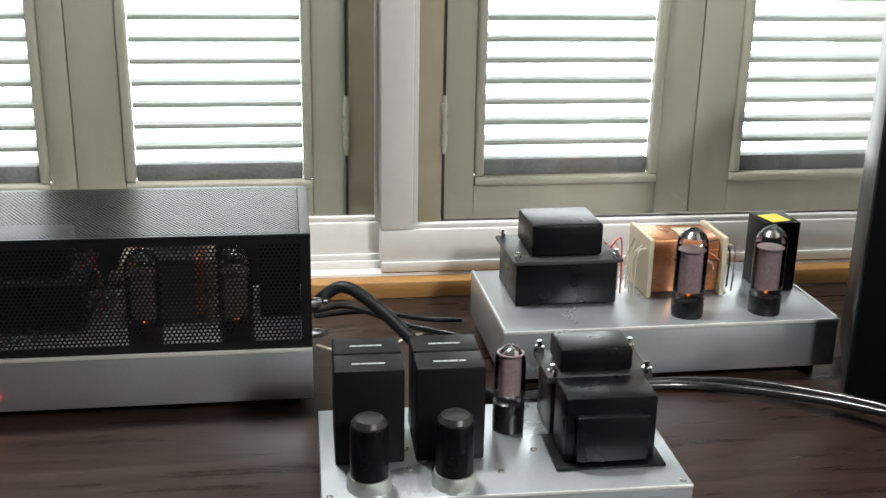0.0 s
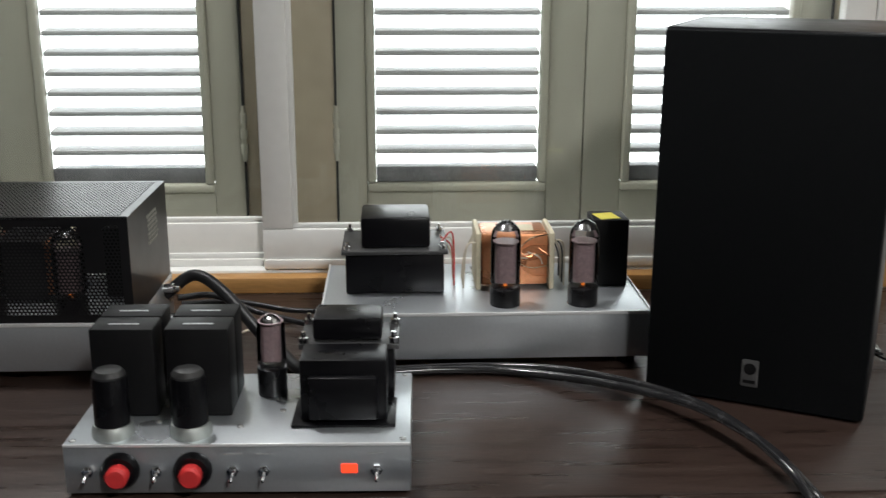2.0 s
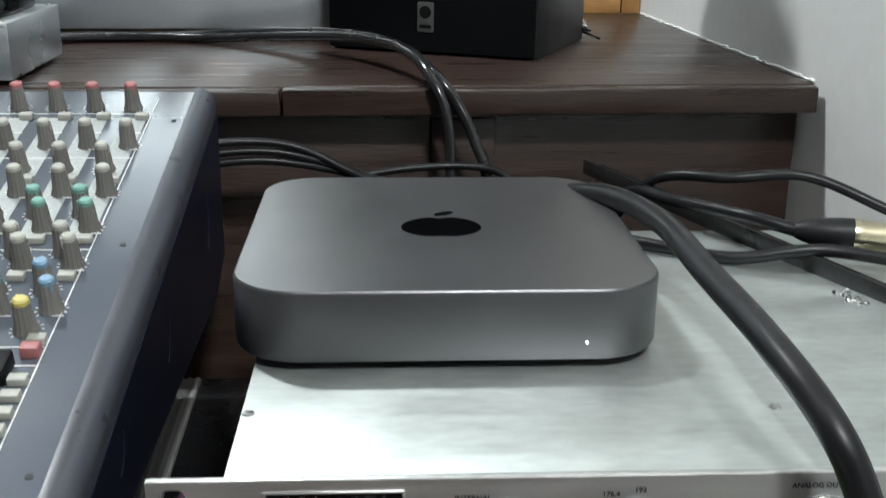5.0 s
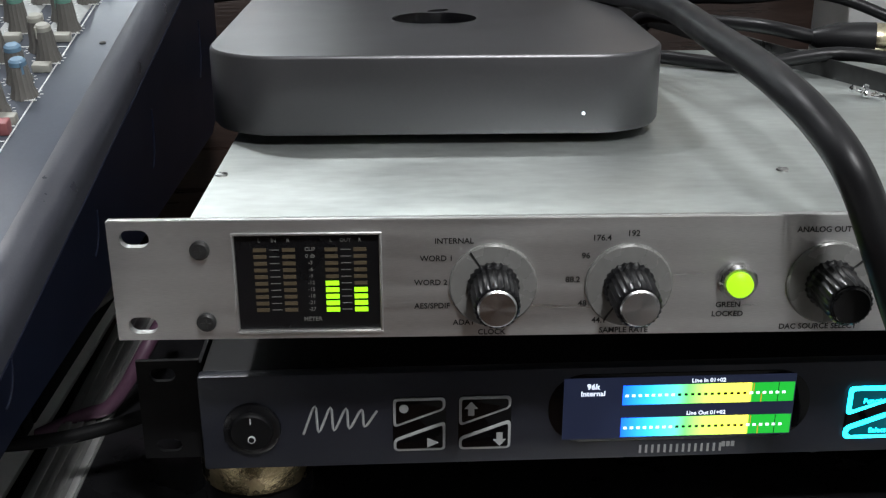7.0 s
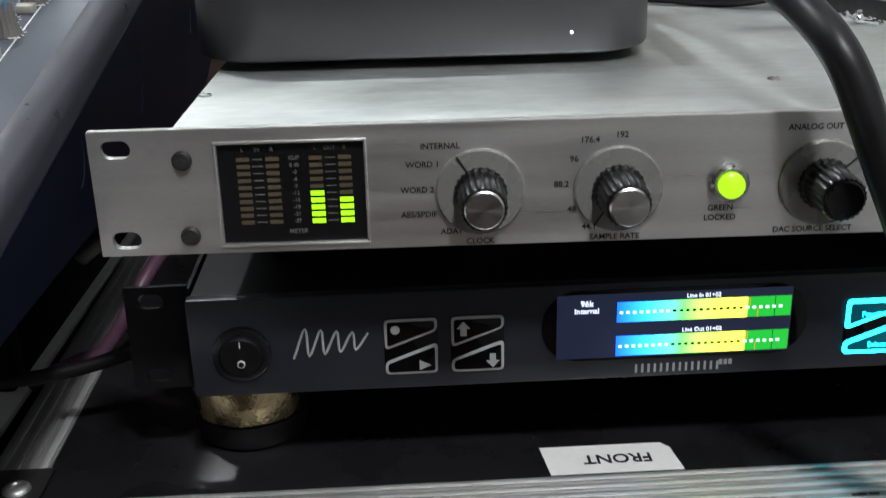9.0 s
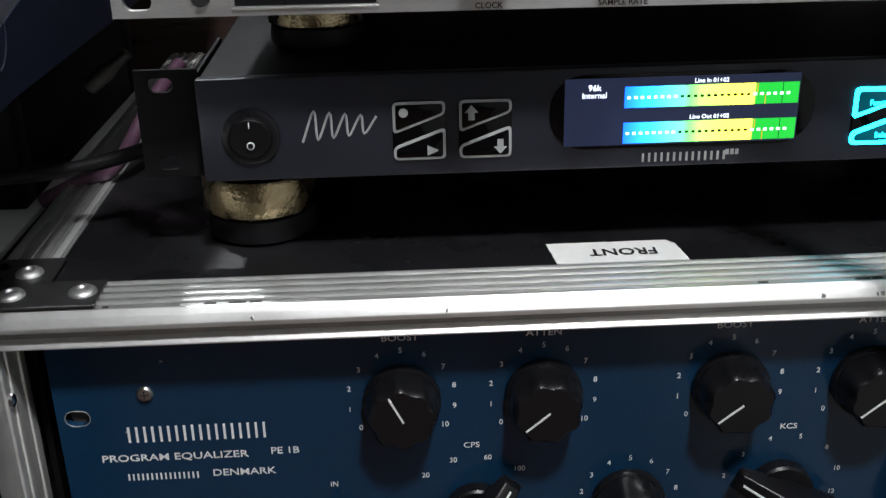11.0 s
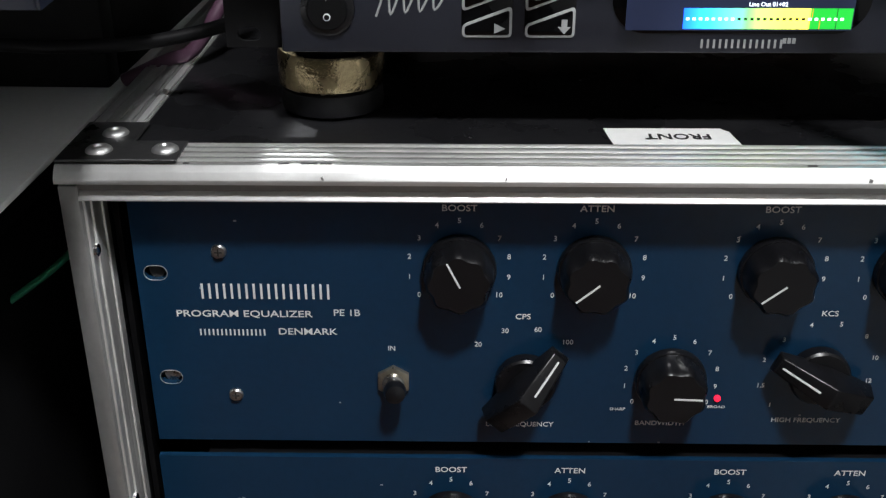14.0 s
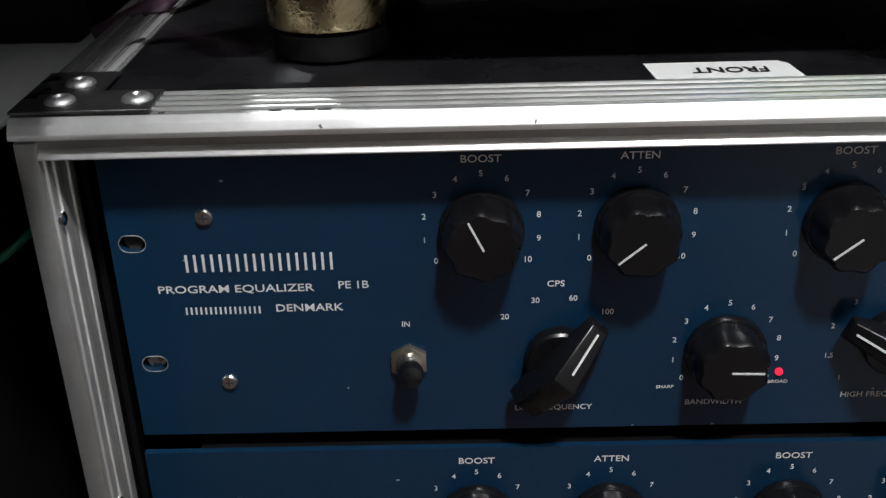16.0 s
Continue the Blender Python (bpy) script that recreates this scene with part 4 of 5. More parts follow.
for cx in (0.0133, 0.0376):
    for r in range(10):
        m = pose(mx0 + cx, 0.0012, mz0 - 0.0056 - 0.00248 * r)
        if tick is None:
            tick = part("tick", box(-0.0017, 0.0017, -0.0002, 0.0001, -0.00012, 0.00012), M_TEXTDIM, mt, "", m)
        else:
            again(tick, m)
for r, w in enumerate(("CLIP", "0 db", "-3", "-6", "-9", "-12", "-15", "-18", "-21", "-27")):
    lettering(w, 0.0013, mx0 + 0.0255, mz0 - 0.0054 - 0.00248 * r, M_TEXTDIM, mt, 0.0012)
for w, cx in (("L", 0.0084), ("IN", 0.0133), ("R", 0.0182), ("L", 0.0327), ("OUT", 0.0376), ("R", 0.0425)):
    lettering(w, 0.0013, mx0 + cx, mz0 - 0.0022, M_TEXTDIM, mt, 0.0012)
lettering("METER", 0.0015, mx0 + 0.0255, mz0 - 0.0315, M_TEXTDIM, mt, 0.0012)
for w, x, z, sz in (("INTERNAL", 0.1168, 0.8142, 0.0020), ("WORD 1", 0.1108, 0.8079, 0.0020), ("WORD 2", 0.1088, 0.7990, 0.0020),
                    ("AES/SPDIF", 0.1092, 0.7902, 0.0020), ("ADAT", 0.1203, 0.7838, 0.0020), ("CLOCK", 0.1300, 0.7800, 0.0020),
                    ("176.4", 0.1672, 0.8148, 0.0021), ("192", 0.1780, 0.8163, 0.0021), ("96", 0.1620, 0.8083, 0.0021), ("88.2", 0.1578, 0.7995, 0.0021),
                    ("48", 0.1615, 0.7905, 0.0021), ("44.1", 0.1676, 0.7840, 0.0021), ("SAMPLE RATE", 0.1765, 0.7801, 0.0020),
                    ("GREEN", 0.2128, 0.7893, 0.0020), ("LOCKED", 0.2128, 0.7858, 0.0020), ("ANALOG OUT", 0.2435, 0.8170, 0.0020),
                    ("DAC SOURCE SELECT", 0.2455, 0.7806, 0.0020)):
    lettering(w, sz, x, z - CVB, M_TEXTK, fp)


def dial(x, z, angle, capmat, group_label):
    k = part("rotary_knob", lathe([(0.0152, 0.0), (0.0152, 0.0012), (0.0146, 0.0018), (0.0092, 0.0020)], 40, FRONT), M_DIALCLEAR, cv, group_label, pose(x, 0, z - CVB))
    part("grip", lathe([(0.0092, 0.0020), (0.0090, 0.0040), (0.0082, 0.0048), (0.0079, 0.0192), (0.0073, 0.0200)], 48, FRONT, flute=0.06), M_BLACK, k)
    part("cap", lathe([(0.0066, 0.0200), (0.0066, 0.0207), (0.0060, 0.0212)], 36, FRONT), capmat, k)
    a = radians(angle)
    part("pointer", box(-0.0003, 0.0003, -0.0022, -0.0016, 0.0085, 0.0150), M_TEXTK, k, "", pose(0, 0, 0, 0, angle))


def spun(name):
    """Metal turned on a lathe: fine rings and a sheen in wedges."""
    m = material(name, (0.62, 0.62, 0.62), 0.22, 1.0, var=0.05, scale=60, fine=700, bump=0.0, rvar=0.0)
    n = m.node_tree.nodes
    tan = n.new("ShaderNodeTangent")
    tan.direction_type, tan.axis = "RADIAL", "Y"
    n["Principled BSDF"].inputs["Anisotropic"].default_value = 0.85
    m.node_tree.links.new(tan.outputs[0], n["Principled BSDF"].inputs["Tangent"])
    return m


M_SPUN = spun("spun_aluminium")
dial(0.1302, 0.7980, -32, M_SPUN, "black knob with a bright cap on a clear skirt")
dial(0.1772, 0.7975, 213, M_SPUN, "black knob with a bright cap on a clear skirt")
dial(0.2475, 0.7975, 50, M_BLACK, "black knob on a clear skirt")
gl = part("lock_lamp", lathe([(0.0068, 0), (0.0068, 0.0025), (0.0058, 0.0036)], 28, FRONT, flute=0.03), M_STEEL, cv, "green lit lock lamp", pose(0.2150, 0, 0.7985 - CVB))
part("lens", lathe([(0.0046, 0.003), (0.0044, 0.0055), (0.003, 0.0066), (0.001, 0.007)], 24, FRONT), G_GREEN, gl)

# ---- brass feet ----
def brass_foot(x, y, z0, z1, r, label):
    f = thing("isolation_foot", pose(x, y, z0), label, "equipment foot", "brass feet under the rack units")
    h = z1 - z0
    part("rubber_pad", lathe([(r * 0.88, 0), (r * 0.98, 0.0015), (r, h * 0.12), (r * 0.98, h * 0.30), (r * 0.9, h * 0.33)], 36), M_RUBBER, f)
    part("brass_body", lathe([(r * 0.97, h * 0.33), (r * 1.03, h * 0.36), (r * 1.03, h * 0.74), (r * 0.99, h * 0.79), (r * 0.80, h * 0.81)], 36), M_BRASS, f)
    part("neck", lathe([(r * 0.80, h * 0.81), (r * 0.78, h * 0.84), (r * 0.78, h)], 32), M_MATT, f)


CASE_TOP = 0.672
for x, y in ((0.034, 0.067), (0.40, 0.088), (0.034, 0.26), (0.40, 0.27)):
    brass_foot(x, y, CASE_TOP + 0.0003, 0.7085, 0.0235, "worn brass isolation foot with a rubber pad on the flight case")
for x, y in ((0.062, 0.085), (0.40, 0.085), (0.062, 0.26), (0.40, 0.26)):
    brass_foot(x, y, 0.7502, 0.7785, 0.020, "worn brass isolation foot between the two rack units")

# ---- charcoal interface ----
LX = pose(0.0195, 0.0262, 0.7085, 0, 0, 1.3)
lx = thing("audio_interface", LX, "charcoal rack audio interface with a colour level display, on brass feet", "rack unit", "rack units")
LH = 0.0412
part("front_panel", box(0, 0.442, 0, 0.006, 0, LH, 0.0012), M_LYNX, lx, "charcoal-blue front panel")
part("chassis", box(0.001, 0.441, 0.0062, 0.265, 0.001, LH - 0.0005, 0.0008), M_MATT, lx)
for sx in (0, 1):
    eb = slot_holes(bmesh.new(), 0.0245, 0.0437, 0.002, [(0.0100, 0.0376, 0.0100, 0.0058), (0.0100, 0.0058, 0.0100, 0.0058)])
    for zz in (0.0376, 0.0058):
        slot_corners(eb, 0.0100, zz, 0.0100, 0.0058, 0.002)
    e = part("rack_ear", eb, M_MATT, lx, "black rack ear with slots", pose(-0.0255 if not sx else 0.443, 0.012, -0.0012))
    part("ear_flange", box(-0.0016 if not sx else 0.4422, -0.0002 if not sx else 0.4436, 0.012, 0.075, 0.002, LH), M_MATT, lx)


def lxx(x):
    return x - 0.0195


swp = part("power_switch", lathe([(0.0112, 0), (0.0110, 0.0015), (0.0098, 0.0020)], 36, FRONT), M_BLACK, lx, "round black rocker switch", pose(lxx(0.0393), 0, 0.0185))
rk = part("rocker", lathe([(0.0086, 0.0016), (0.0084, 0.0032), (0.0078, 0.0038)], 32, pose(0, 0, 0, 6) @ FRONT), M_MATT, swp)
part("mark", box(-0.0002, 0.0002, -0.0046, -0.0036, 0.0042, 0.0068), M_TEXTW, swp)
ring = lathe([(0.0015, 0.0038), (0.0015, 0.0044)], 20, pose(0, 0, -0.0028) @ FRONT)
part("mark", ring, M_TEXTW, swp)
part("mark", lathe([(0.0011, 0.0042), (0.0011, 0.0046)], 16, pose(0, 0, -0.0028) @ FRONT), M_MATT, swp)
# a plain slanted wavy stroke in place of the maker's script
wave = [(lxx(0.0600 + 0.0030 * k) + (0.0010 if k % 2 else -0.0010), 0, 0.0215 + (0.0042 if k % 2 else -0.0042) * (1.5 - 0.08 * k)) for k in range(10)]
part("script_mark", tube(wave, 0.00055, 6, 5), M_GREYPRINT, lx, "grey slanted wavy stroke")


def soft_corners(pts, r, n=4):
    """Rounds the corners of a convex outline."""
    out = []
    for k in range(len(pts)):
        p, q, t = Vector(pts[k - 1]), Vector(pts[k]), Vector(pts[(k + 1) % len(pts)])
        a, b = q + (p - q).normalized() * r, q + (t - q).normalized() * r
        for i in range(n + 1):
            f = i / n
            c = a * (1 - f) ** 2 + q * 2 * f * (1 - f) + b * f * f
            out.append((c.x, c.y))
    return out


def inset(pts, d):
    """A convex anticlockwise outline drawn in by d."""
    out = []
    for k in range(len(pts)):
        p, q, t = Vector(pts[k - 1]), Vector(pts[k]), Vector(pts[(k + 1) % len(pts)])
        u, w = (q - p).normalized(), (t - q).normalized()
        n1, n2 = Vector((-u.y, u.x)), Vector((-w.y, w.x))
        b = (n1 + n2).normalized()
        c = q + b * (d / max(0.3, b.dot(n1)))
        out.append((c.x, c.y))
    return out


def split_button(x, mat, rim, face=None):
    """Two rimmed wedge buttons that make up one square, parted by a slanted gap."""
    w, h = 0.0205, 0.0235
    g = part("button_seat", outline(rounded(w + 0.0004, h + 0.0004, 0.0024), 0.0003, 0.0001, FRONT), M_GLOSSBLACK, lx, "square of two wedge buttons with a bright rim", pose(lxx(x) + w / 2, 0, 0.0185))
    for s in (1, -1):
        pts = [(-w / 2 * s, -0.0012 * s), (w / 2 * s, 0.0064 * s), (w / 2 * s, h / 2 * s), (-w / 2 * s, h / 2 * s)]
        f = part("button", outline(soft_corners(pts, 0.0022), 0.0009, 0.0002, FRONT), mat, g)
        part("face", outline(soft_corners(inset(pts, rim), 0.0012), 0.0012, 0.0001, FRONT), face or M_GLOSSBLACK, f)
    return g


b1 = split_button(0.0942, M_GREYPRINT, 0.0011)
part("glyph", lathe([(0.0018, 0.0012), (0.0018, 0.0015)], 18, pose(-0.0060, 0, 0.0075) @ FRONT), M_GREYPRINT, b1)
part("glyph", outline([(0.0030, -0.0100), (0.0075, -0.0080), (0.0030, -0.0058)], 0.0015, 0, FRONT), M_GREYPRINT, b1)
b2 = split_button(0.1200, M_GREYPRINT, 0.0011)
arrow = [(-0.0012, -0.003), (0.0012, -0.003), (0.0012, 0), (0.0026, 0), (0, 0.003), (-0.0026, 0), (-0.0012, 0)]
part("glyph", outline([(x - 0.0055, z + 0.0068) for x, z in arrow], 0.0015, 0, FRONT), M_GREYPRINT, b2)
part("glyph", outline([(x + 0.0058, -z - 0.0072) for x, z in arrow], 0.0015, 0, FRONT), M_GREYPRINT, b2)
b3 = split_button(0.2752, G_CYAN, 0.0017, G_TEAL)
lettering("Function", 0.0021, 0.0010, 0.0055, G_CYAN, b3, -0.0013)
lettering("Select", 0.0021, 0.0030, -0.0078, G_CYAN, b3, -0.0013)
scw = part("display", outline(rounded(0.1045, 0.0300, 0.0142, 10), 0.0006, 0.0002, FRONT), M_GLOSSBLACK, lx, "black display window", pose(lxx(0.2075), 0, 0.0235))
dx = lxx(0.2075)
sc = part("screen", box(-0.0465, 0.0455, -0.0010, -0.0006, -0.0135, 0.0135), G_SCREENBG, scw, "lit colour display with level bars")
for z, word in ((0.0058, "Line In 01+02"), (-0.0086, "Line Out 01+02")):
    part("level_bar", box(-0.0232, 0.0450, -0.0013, -0.0010, z - 0.0042, z + 0.0042), G_BARS, sc)
    lettering(word, 0.0017, 0.0105, z + 0.0058, G_SCREENTXT, sc, -0.0010)
    for first, last, ink in ((0, 8, G_SCREENTXT), (8, 19, M_TEXTK), (19, 25, G_SCREENTXT)):
        dots = bmesh.new()
        for k in range(first, last):
            box(-0.0222 + 0.0026 * k, -0.0222 + 0.0026 * k + 0.0013, -0.0015, -0.0013, z - 0.0006, z + 0.0004, bm=dots)
        part("scale_dots", dots, ink, sc)
    part("peak_mark", box(0.0285, 0.0288, -0.0015, -0.0013, z + 0.0006, z + 0.0042), G_ORANGEMARK, sc)
    part("peak_mark", box(0.0318, 0.0321, -0.0015, -0.0013, z - 0.0042, z - 0.0006), G_ORANGEMARK, sc)
    part("limit_line", box(0.0385, 0.0387, -0.0015, -0.0013, z - 0.0042, z + 0.0042), M_TEXTK, sc)
lettering("96k", 0.0024, -0.0350, 0.0098, G_SCREENTXT, sc, -0.0010)
lettering("Internal", 0.0022, -0.0350, 0.0068, G_SCREENTXT, sc, -0.0010)
bars((0.0009,) * 14, 0.0036, lxx(0.1925), 0.0042, M_GREYPRINT, lx, gap=0.0016)
bars((0.0014, 0.0014, 0.0014), 0.0022, lxx(0.2260), 0.0055, M_GREYPRINT, lx, gap=0.0005)

# ---- flight case with two equalizers ----
CS = pose(-0.0685, -0.0115, 0, 0, 0, 1.3)
cs = thing("flight_case", CS, "black laminate flight case with aluminium edges and riveted corner brackets", "flight case")
CWD, CDP = 0.530, 0.42
part("lid", box(0.024, CWD - 0.024, 0.024, CDP, CASE_TOP - 0.010, CASE_TOP, 0.0005), M_CASE, cs, "black laminate top")
part("side", box(0.001, 0.008, 0.012, CDP, 0.06, CASE_TOP - 0.004), M_CASE, cs)
part("side", box(CWD - 0.008, CWD - 0.001, 0.012, CDP, 0.06, CASE_TOP - 0.004), M_CASE, cs)
part("back", box(0.008, CWD - 0.008, CDP - 0.008, CDP, 0.06, CASE_TOP - 0.012), M_CASE, cs)
part("bottom", box(0.001, CWD - 0.001, 0.0, CDP, 0.04, 0.06), M_CASE, cs)
for x in (0.05, CWD - 0.05):
    for y in (0.05, CDP - 0.05):
        part("castor", lathe([(0.02, 0), (0.022, 0.01), (0.022, 0.03), (0.018, 0.04)], 18), M_RUBBER, cs, m=pose(x, y, 0))
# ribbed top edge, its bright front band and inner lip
# Base in the darker metal, so valleys between ribs carry painted shade.
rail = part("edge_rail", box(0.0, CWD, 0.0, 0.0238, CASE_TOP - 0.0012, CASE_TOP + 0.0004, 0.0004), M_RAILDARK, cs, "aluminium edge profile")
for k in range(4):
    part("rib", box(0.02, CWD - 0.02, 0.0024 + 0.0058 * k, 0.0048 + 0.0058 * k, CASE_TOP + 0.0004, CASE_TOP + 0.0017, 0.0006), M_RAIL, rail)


def strip(pts, x0, x1, bev):
    """A straight metal section, (y, z) points drawn along x."""
    b = bmesh.new()
    f = b.faces.new([b.verts.new((x0, y, z)) for y, z in pts])
    g = bmesh.ops.extrude_face_region(b, geom=[f])
    bmesh.ops.translate(b, verts=[v for v in g["geom"] if isinstance(v, bmesh.types.BMVert)], vec=(x1 - x0, 0, 0))
    bmesh.ops.bevel(b, geom=b.edges[:], offset=bev, segments=2, affect="EDGES", profile=0.5)
    return b


part("band", strip([(0.0, CASE_TOP + 0.0004), (-0.0006, CASE_TOP + 0.0004), (-0.0026, CASE_TOP - 0.0018), (-0.0046, CASE_TOP - 0.0048), (-0.0046, CASE_TOP - 0.0068), (0.0, CASE_TOP - 0.0068)], 0.0, CWD, 0.0003), M_RAIL, rail)
# The groove's shade is put into its darker colour.
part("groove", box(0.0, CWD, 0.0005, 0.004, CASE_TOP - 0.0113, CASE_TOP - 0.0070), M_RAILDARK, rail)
part("lip", strip([(0.0035, CASE_TOP - 0.0114), (0.0008, CASE_TOP - 0.0114), (-0.0022, CASE_TOP - 0.0144), (-0.0022, CASE_TOP - 0.0150), (0.0035, CASE_TOP - 0.0150)], 0.008, CWD - 0.008, 0.0002), M_RAIL, rail)
for x, s in ((0.0, 1), (CWD, -1)):
    q = sorted((x, x + s * 0.0082))
    # Same aluminium as the rail, coloured darker for its shaded face.
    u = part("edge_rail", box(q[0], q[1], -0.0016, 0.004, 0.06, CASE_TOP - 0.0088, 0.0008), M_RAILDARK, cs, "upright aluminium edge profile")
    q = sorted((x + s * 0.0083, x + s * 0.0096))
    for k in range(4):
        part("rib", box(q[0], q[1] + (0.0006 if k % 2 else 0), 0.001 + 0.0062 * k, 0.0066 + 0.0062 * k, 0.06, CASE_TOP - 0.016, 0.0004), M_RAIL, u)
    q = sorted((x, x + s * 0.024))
    # Side rail and outer ribs carry painted shade; the innermost rib stays bright.
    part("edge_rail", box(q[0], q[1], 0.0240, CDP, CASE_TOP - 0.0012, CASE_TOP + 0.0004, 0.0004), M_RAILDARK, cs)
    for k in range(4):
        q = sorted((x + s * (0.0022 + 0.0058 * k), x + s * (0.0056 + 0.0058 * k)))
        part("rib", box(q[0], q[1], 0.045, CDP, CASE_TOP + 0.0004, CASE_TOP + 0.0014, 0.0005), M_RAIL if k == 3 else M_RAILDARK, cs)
    pts = [(0, 0), (0.049, 0), (0.049, 0.0225), (0.0265, 0.0225), (0.0265, 0.0460), (0, 0.0460)]
    br = outline([(x + s * (a + 0.0003), b - 0.0006) for a, b in pts], 0.0012, 0.0004, pose(0, 0, CASE_TOP + 0.0014))
    brk = part("corner_bracket", br, M_BRACKET, cs, "black riveted corner bracket")
    for a, b in ((0.0155, 0.0095), (0.0425, 0.0105), (0.0165, 0.0300)):
        part("rivet", lathe([(0.0056, 0), (0.0054, 0.0008), (0.0042, 0.0018), (0.0024, 0.0020), (0.0018, 0.0012), (0.0008, 0.0011)], 20), M_RIVET, brk, m=pose(x + s * a, b, CASE_TOP + 0.0026))
    for z in (CASE_TOP - 0.040, CASE_TOP - 0.171):
        part("rivet", lathe([(0.0030, 0), (0.0028, 0.0012), (0.001, 0.002)], 14, pose(0, 0, 0, 0, 90 * s)), M_CHROME, u, m=pose(x + s * 0.0098, 0.004, z))
lab = part("paper_label", outline([(0.0012, 0), (0.0550, 0.0), (0.0530, 0.0168), (0.0515, 0.0182), (0.0500, 0.0205), (-0.0008, 0.0205)], 0.0004, 0, pose(0.2262, 0.0248, CASE_TOP + 0.0002)), M_LABEL, cs, "white paper label lettered upside down")
lt = lettering("FRONT", 0.0064, 0, 0, M_TEXTK, lab, wide=0.95)
lt.matrix_basis = pose(0.2560, 0.0345, CASE_TOP + 0.0009, 0, 0, 180)
part("inner_wall", box(0.0103, 0.0130, 0.03, 0.30, 0.07, CASE_TOP - 0.0165), M_MATT, cs)

NUMS = "0 1 2 3 4 5 6 7 8 9 10".split()


def round_knob(parent, x, z, turn, r=0.0160):
    k = part("knob", lathe([(r, 0.0006), (r, 0.0040), (r * 0.97, 0.0048)], 48, FRONT), M_BLACK, parent, "black knob with a white line", pose(x, 0, z))
    b = bmesh.new()
    seg = 64
    rr = []
    for rad, h, dip in ((r * 0.94, 0.0048, 0.0), (r * 0.93, 0.0085, 0.08), (r * 0.90, 0.0158, 0.10), (r * 0.81, 0.0174, 0.10)):
        rr.append([b.verts.new(FRONT @ Vector(((rad * (1 - dip * (0.5 + 0.5 * math.cos(8 * a)))) * math.cos(a), rad * (1 - dip * (0.5 + 0.5 * math.cos(8 * a))) * math.sin(a), h)))
                   for a in [2 * math.pi * i / seg for i in range(seg)]])
    for p, q in zip(rr, rr[1:]):
        for i in range(seg):
            b.faces.new((p[i], p[(i + 1) % seg], q[(i + 1) % seg], q[i]))
    b.faces.new(rr[-1])
    b.faces.new(rr[0])
    part("grip", b, M_BLACK, k, "", pose(0, 0, 0, 0, turn))
    part("line", box(-0.0004, 0.0004, -0.0177, -0.0173, -0.0010, 0.0116), M_TEXTW, k, "", pose(0, 0, 0, 0, turn))
    return k


def bar_knob(parent, x, z, turn):
    """A long pointer knob, its ridge sloping to a tip with a white line."""
    k = part("pointer_knob", lathe([(0.0135, 0.0006), (0.0135, 0.0060), (0.0125, 0.0070)], 40, FRONT), M_BLACK, parent, "black bar knob with a white line", pose(x, 0, z))
    b = bmesh.new()
    low = [(-0.0068, -0.0225), (0.0068, -0.0225), (0.0075, 0.0), (0.0052, 0.0235), (-0.0052, 0.0235), (-0.0075, 0.0)]
    hh = [0.0150, 0.0150, 0.0235, 0.0100, 0.0100, 0.0235]
    lo = [b.verts.new((px, -0.0055, pz)) for px, pz in low]
    hi = [b.verts.new((px * 0.72, -h, pz * 0.96)) for (px, pz), h in zip(low, hh)]
    b.faces.new(lo)
    b.faces.new(hi[:3] + [hi[5]])
    b.faces.new([hi[2], hi[3], hi[4], hi[5]])
    for i in range(6):
        b.faces.new((lo[i], lo[(i + 1) % 6], hi[(i + 1) % 6], hi[i]))
    bmesh.ops.bevel(b, geom=b.edges[:], offset=0.0007, segments=2, affect="EDGES", profile=0.5)
    part("grip", b, M_BLACK, k, "", pose(0, 0, 0, 0, turn))
    ln = box(-0.0004, 0.0004, -0.0003, 0.0003, 0.0, 0.0185)
    bmesh.ops.transform(ln, matrix=pose(0, -0.0208, 0.0050, -30.5), verts=ln.verts)
    part("line", ln, M_TEXTW, k, "", pose(0, 0, 0, 0, turn))
    return k


def scale_ring(parent, x, z, r, size=0.0024, words=NUMS, a0=-128.0, a1=128.0, mat=None):
    for i, w in enumerate(words):
        a = radians(a0 + (a1 - a0) * i / (len(words) - 1))
        lettering(w, size, x + r * math.sin(a), z + r * math.cos(a), mat or M_TEXTW, parent, name="numeral")


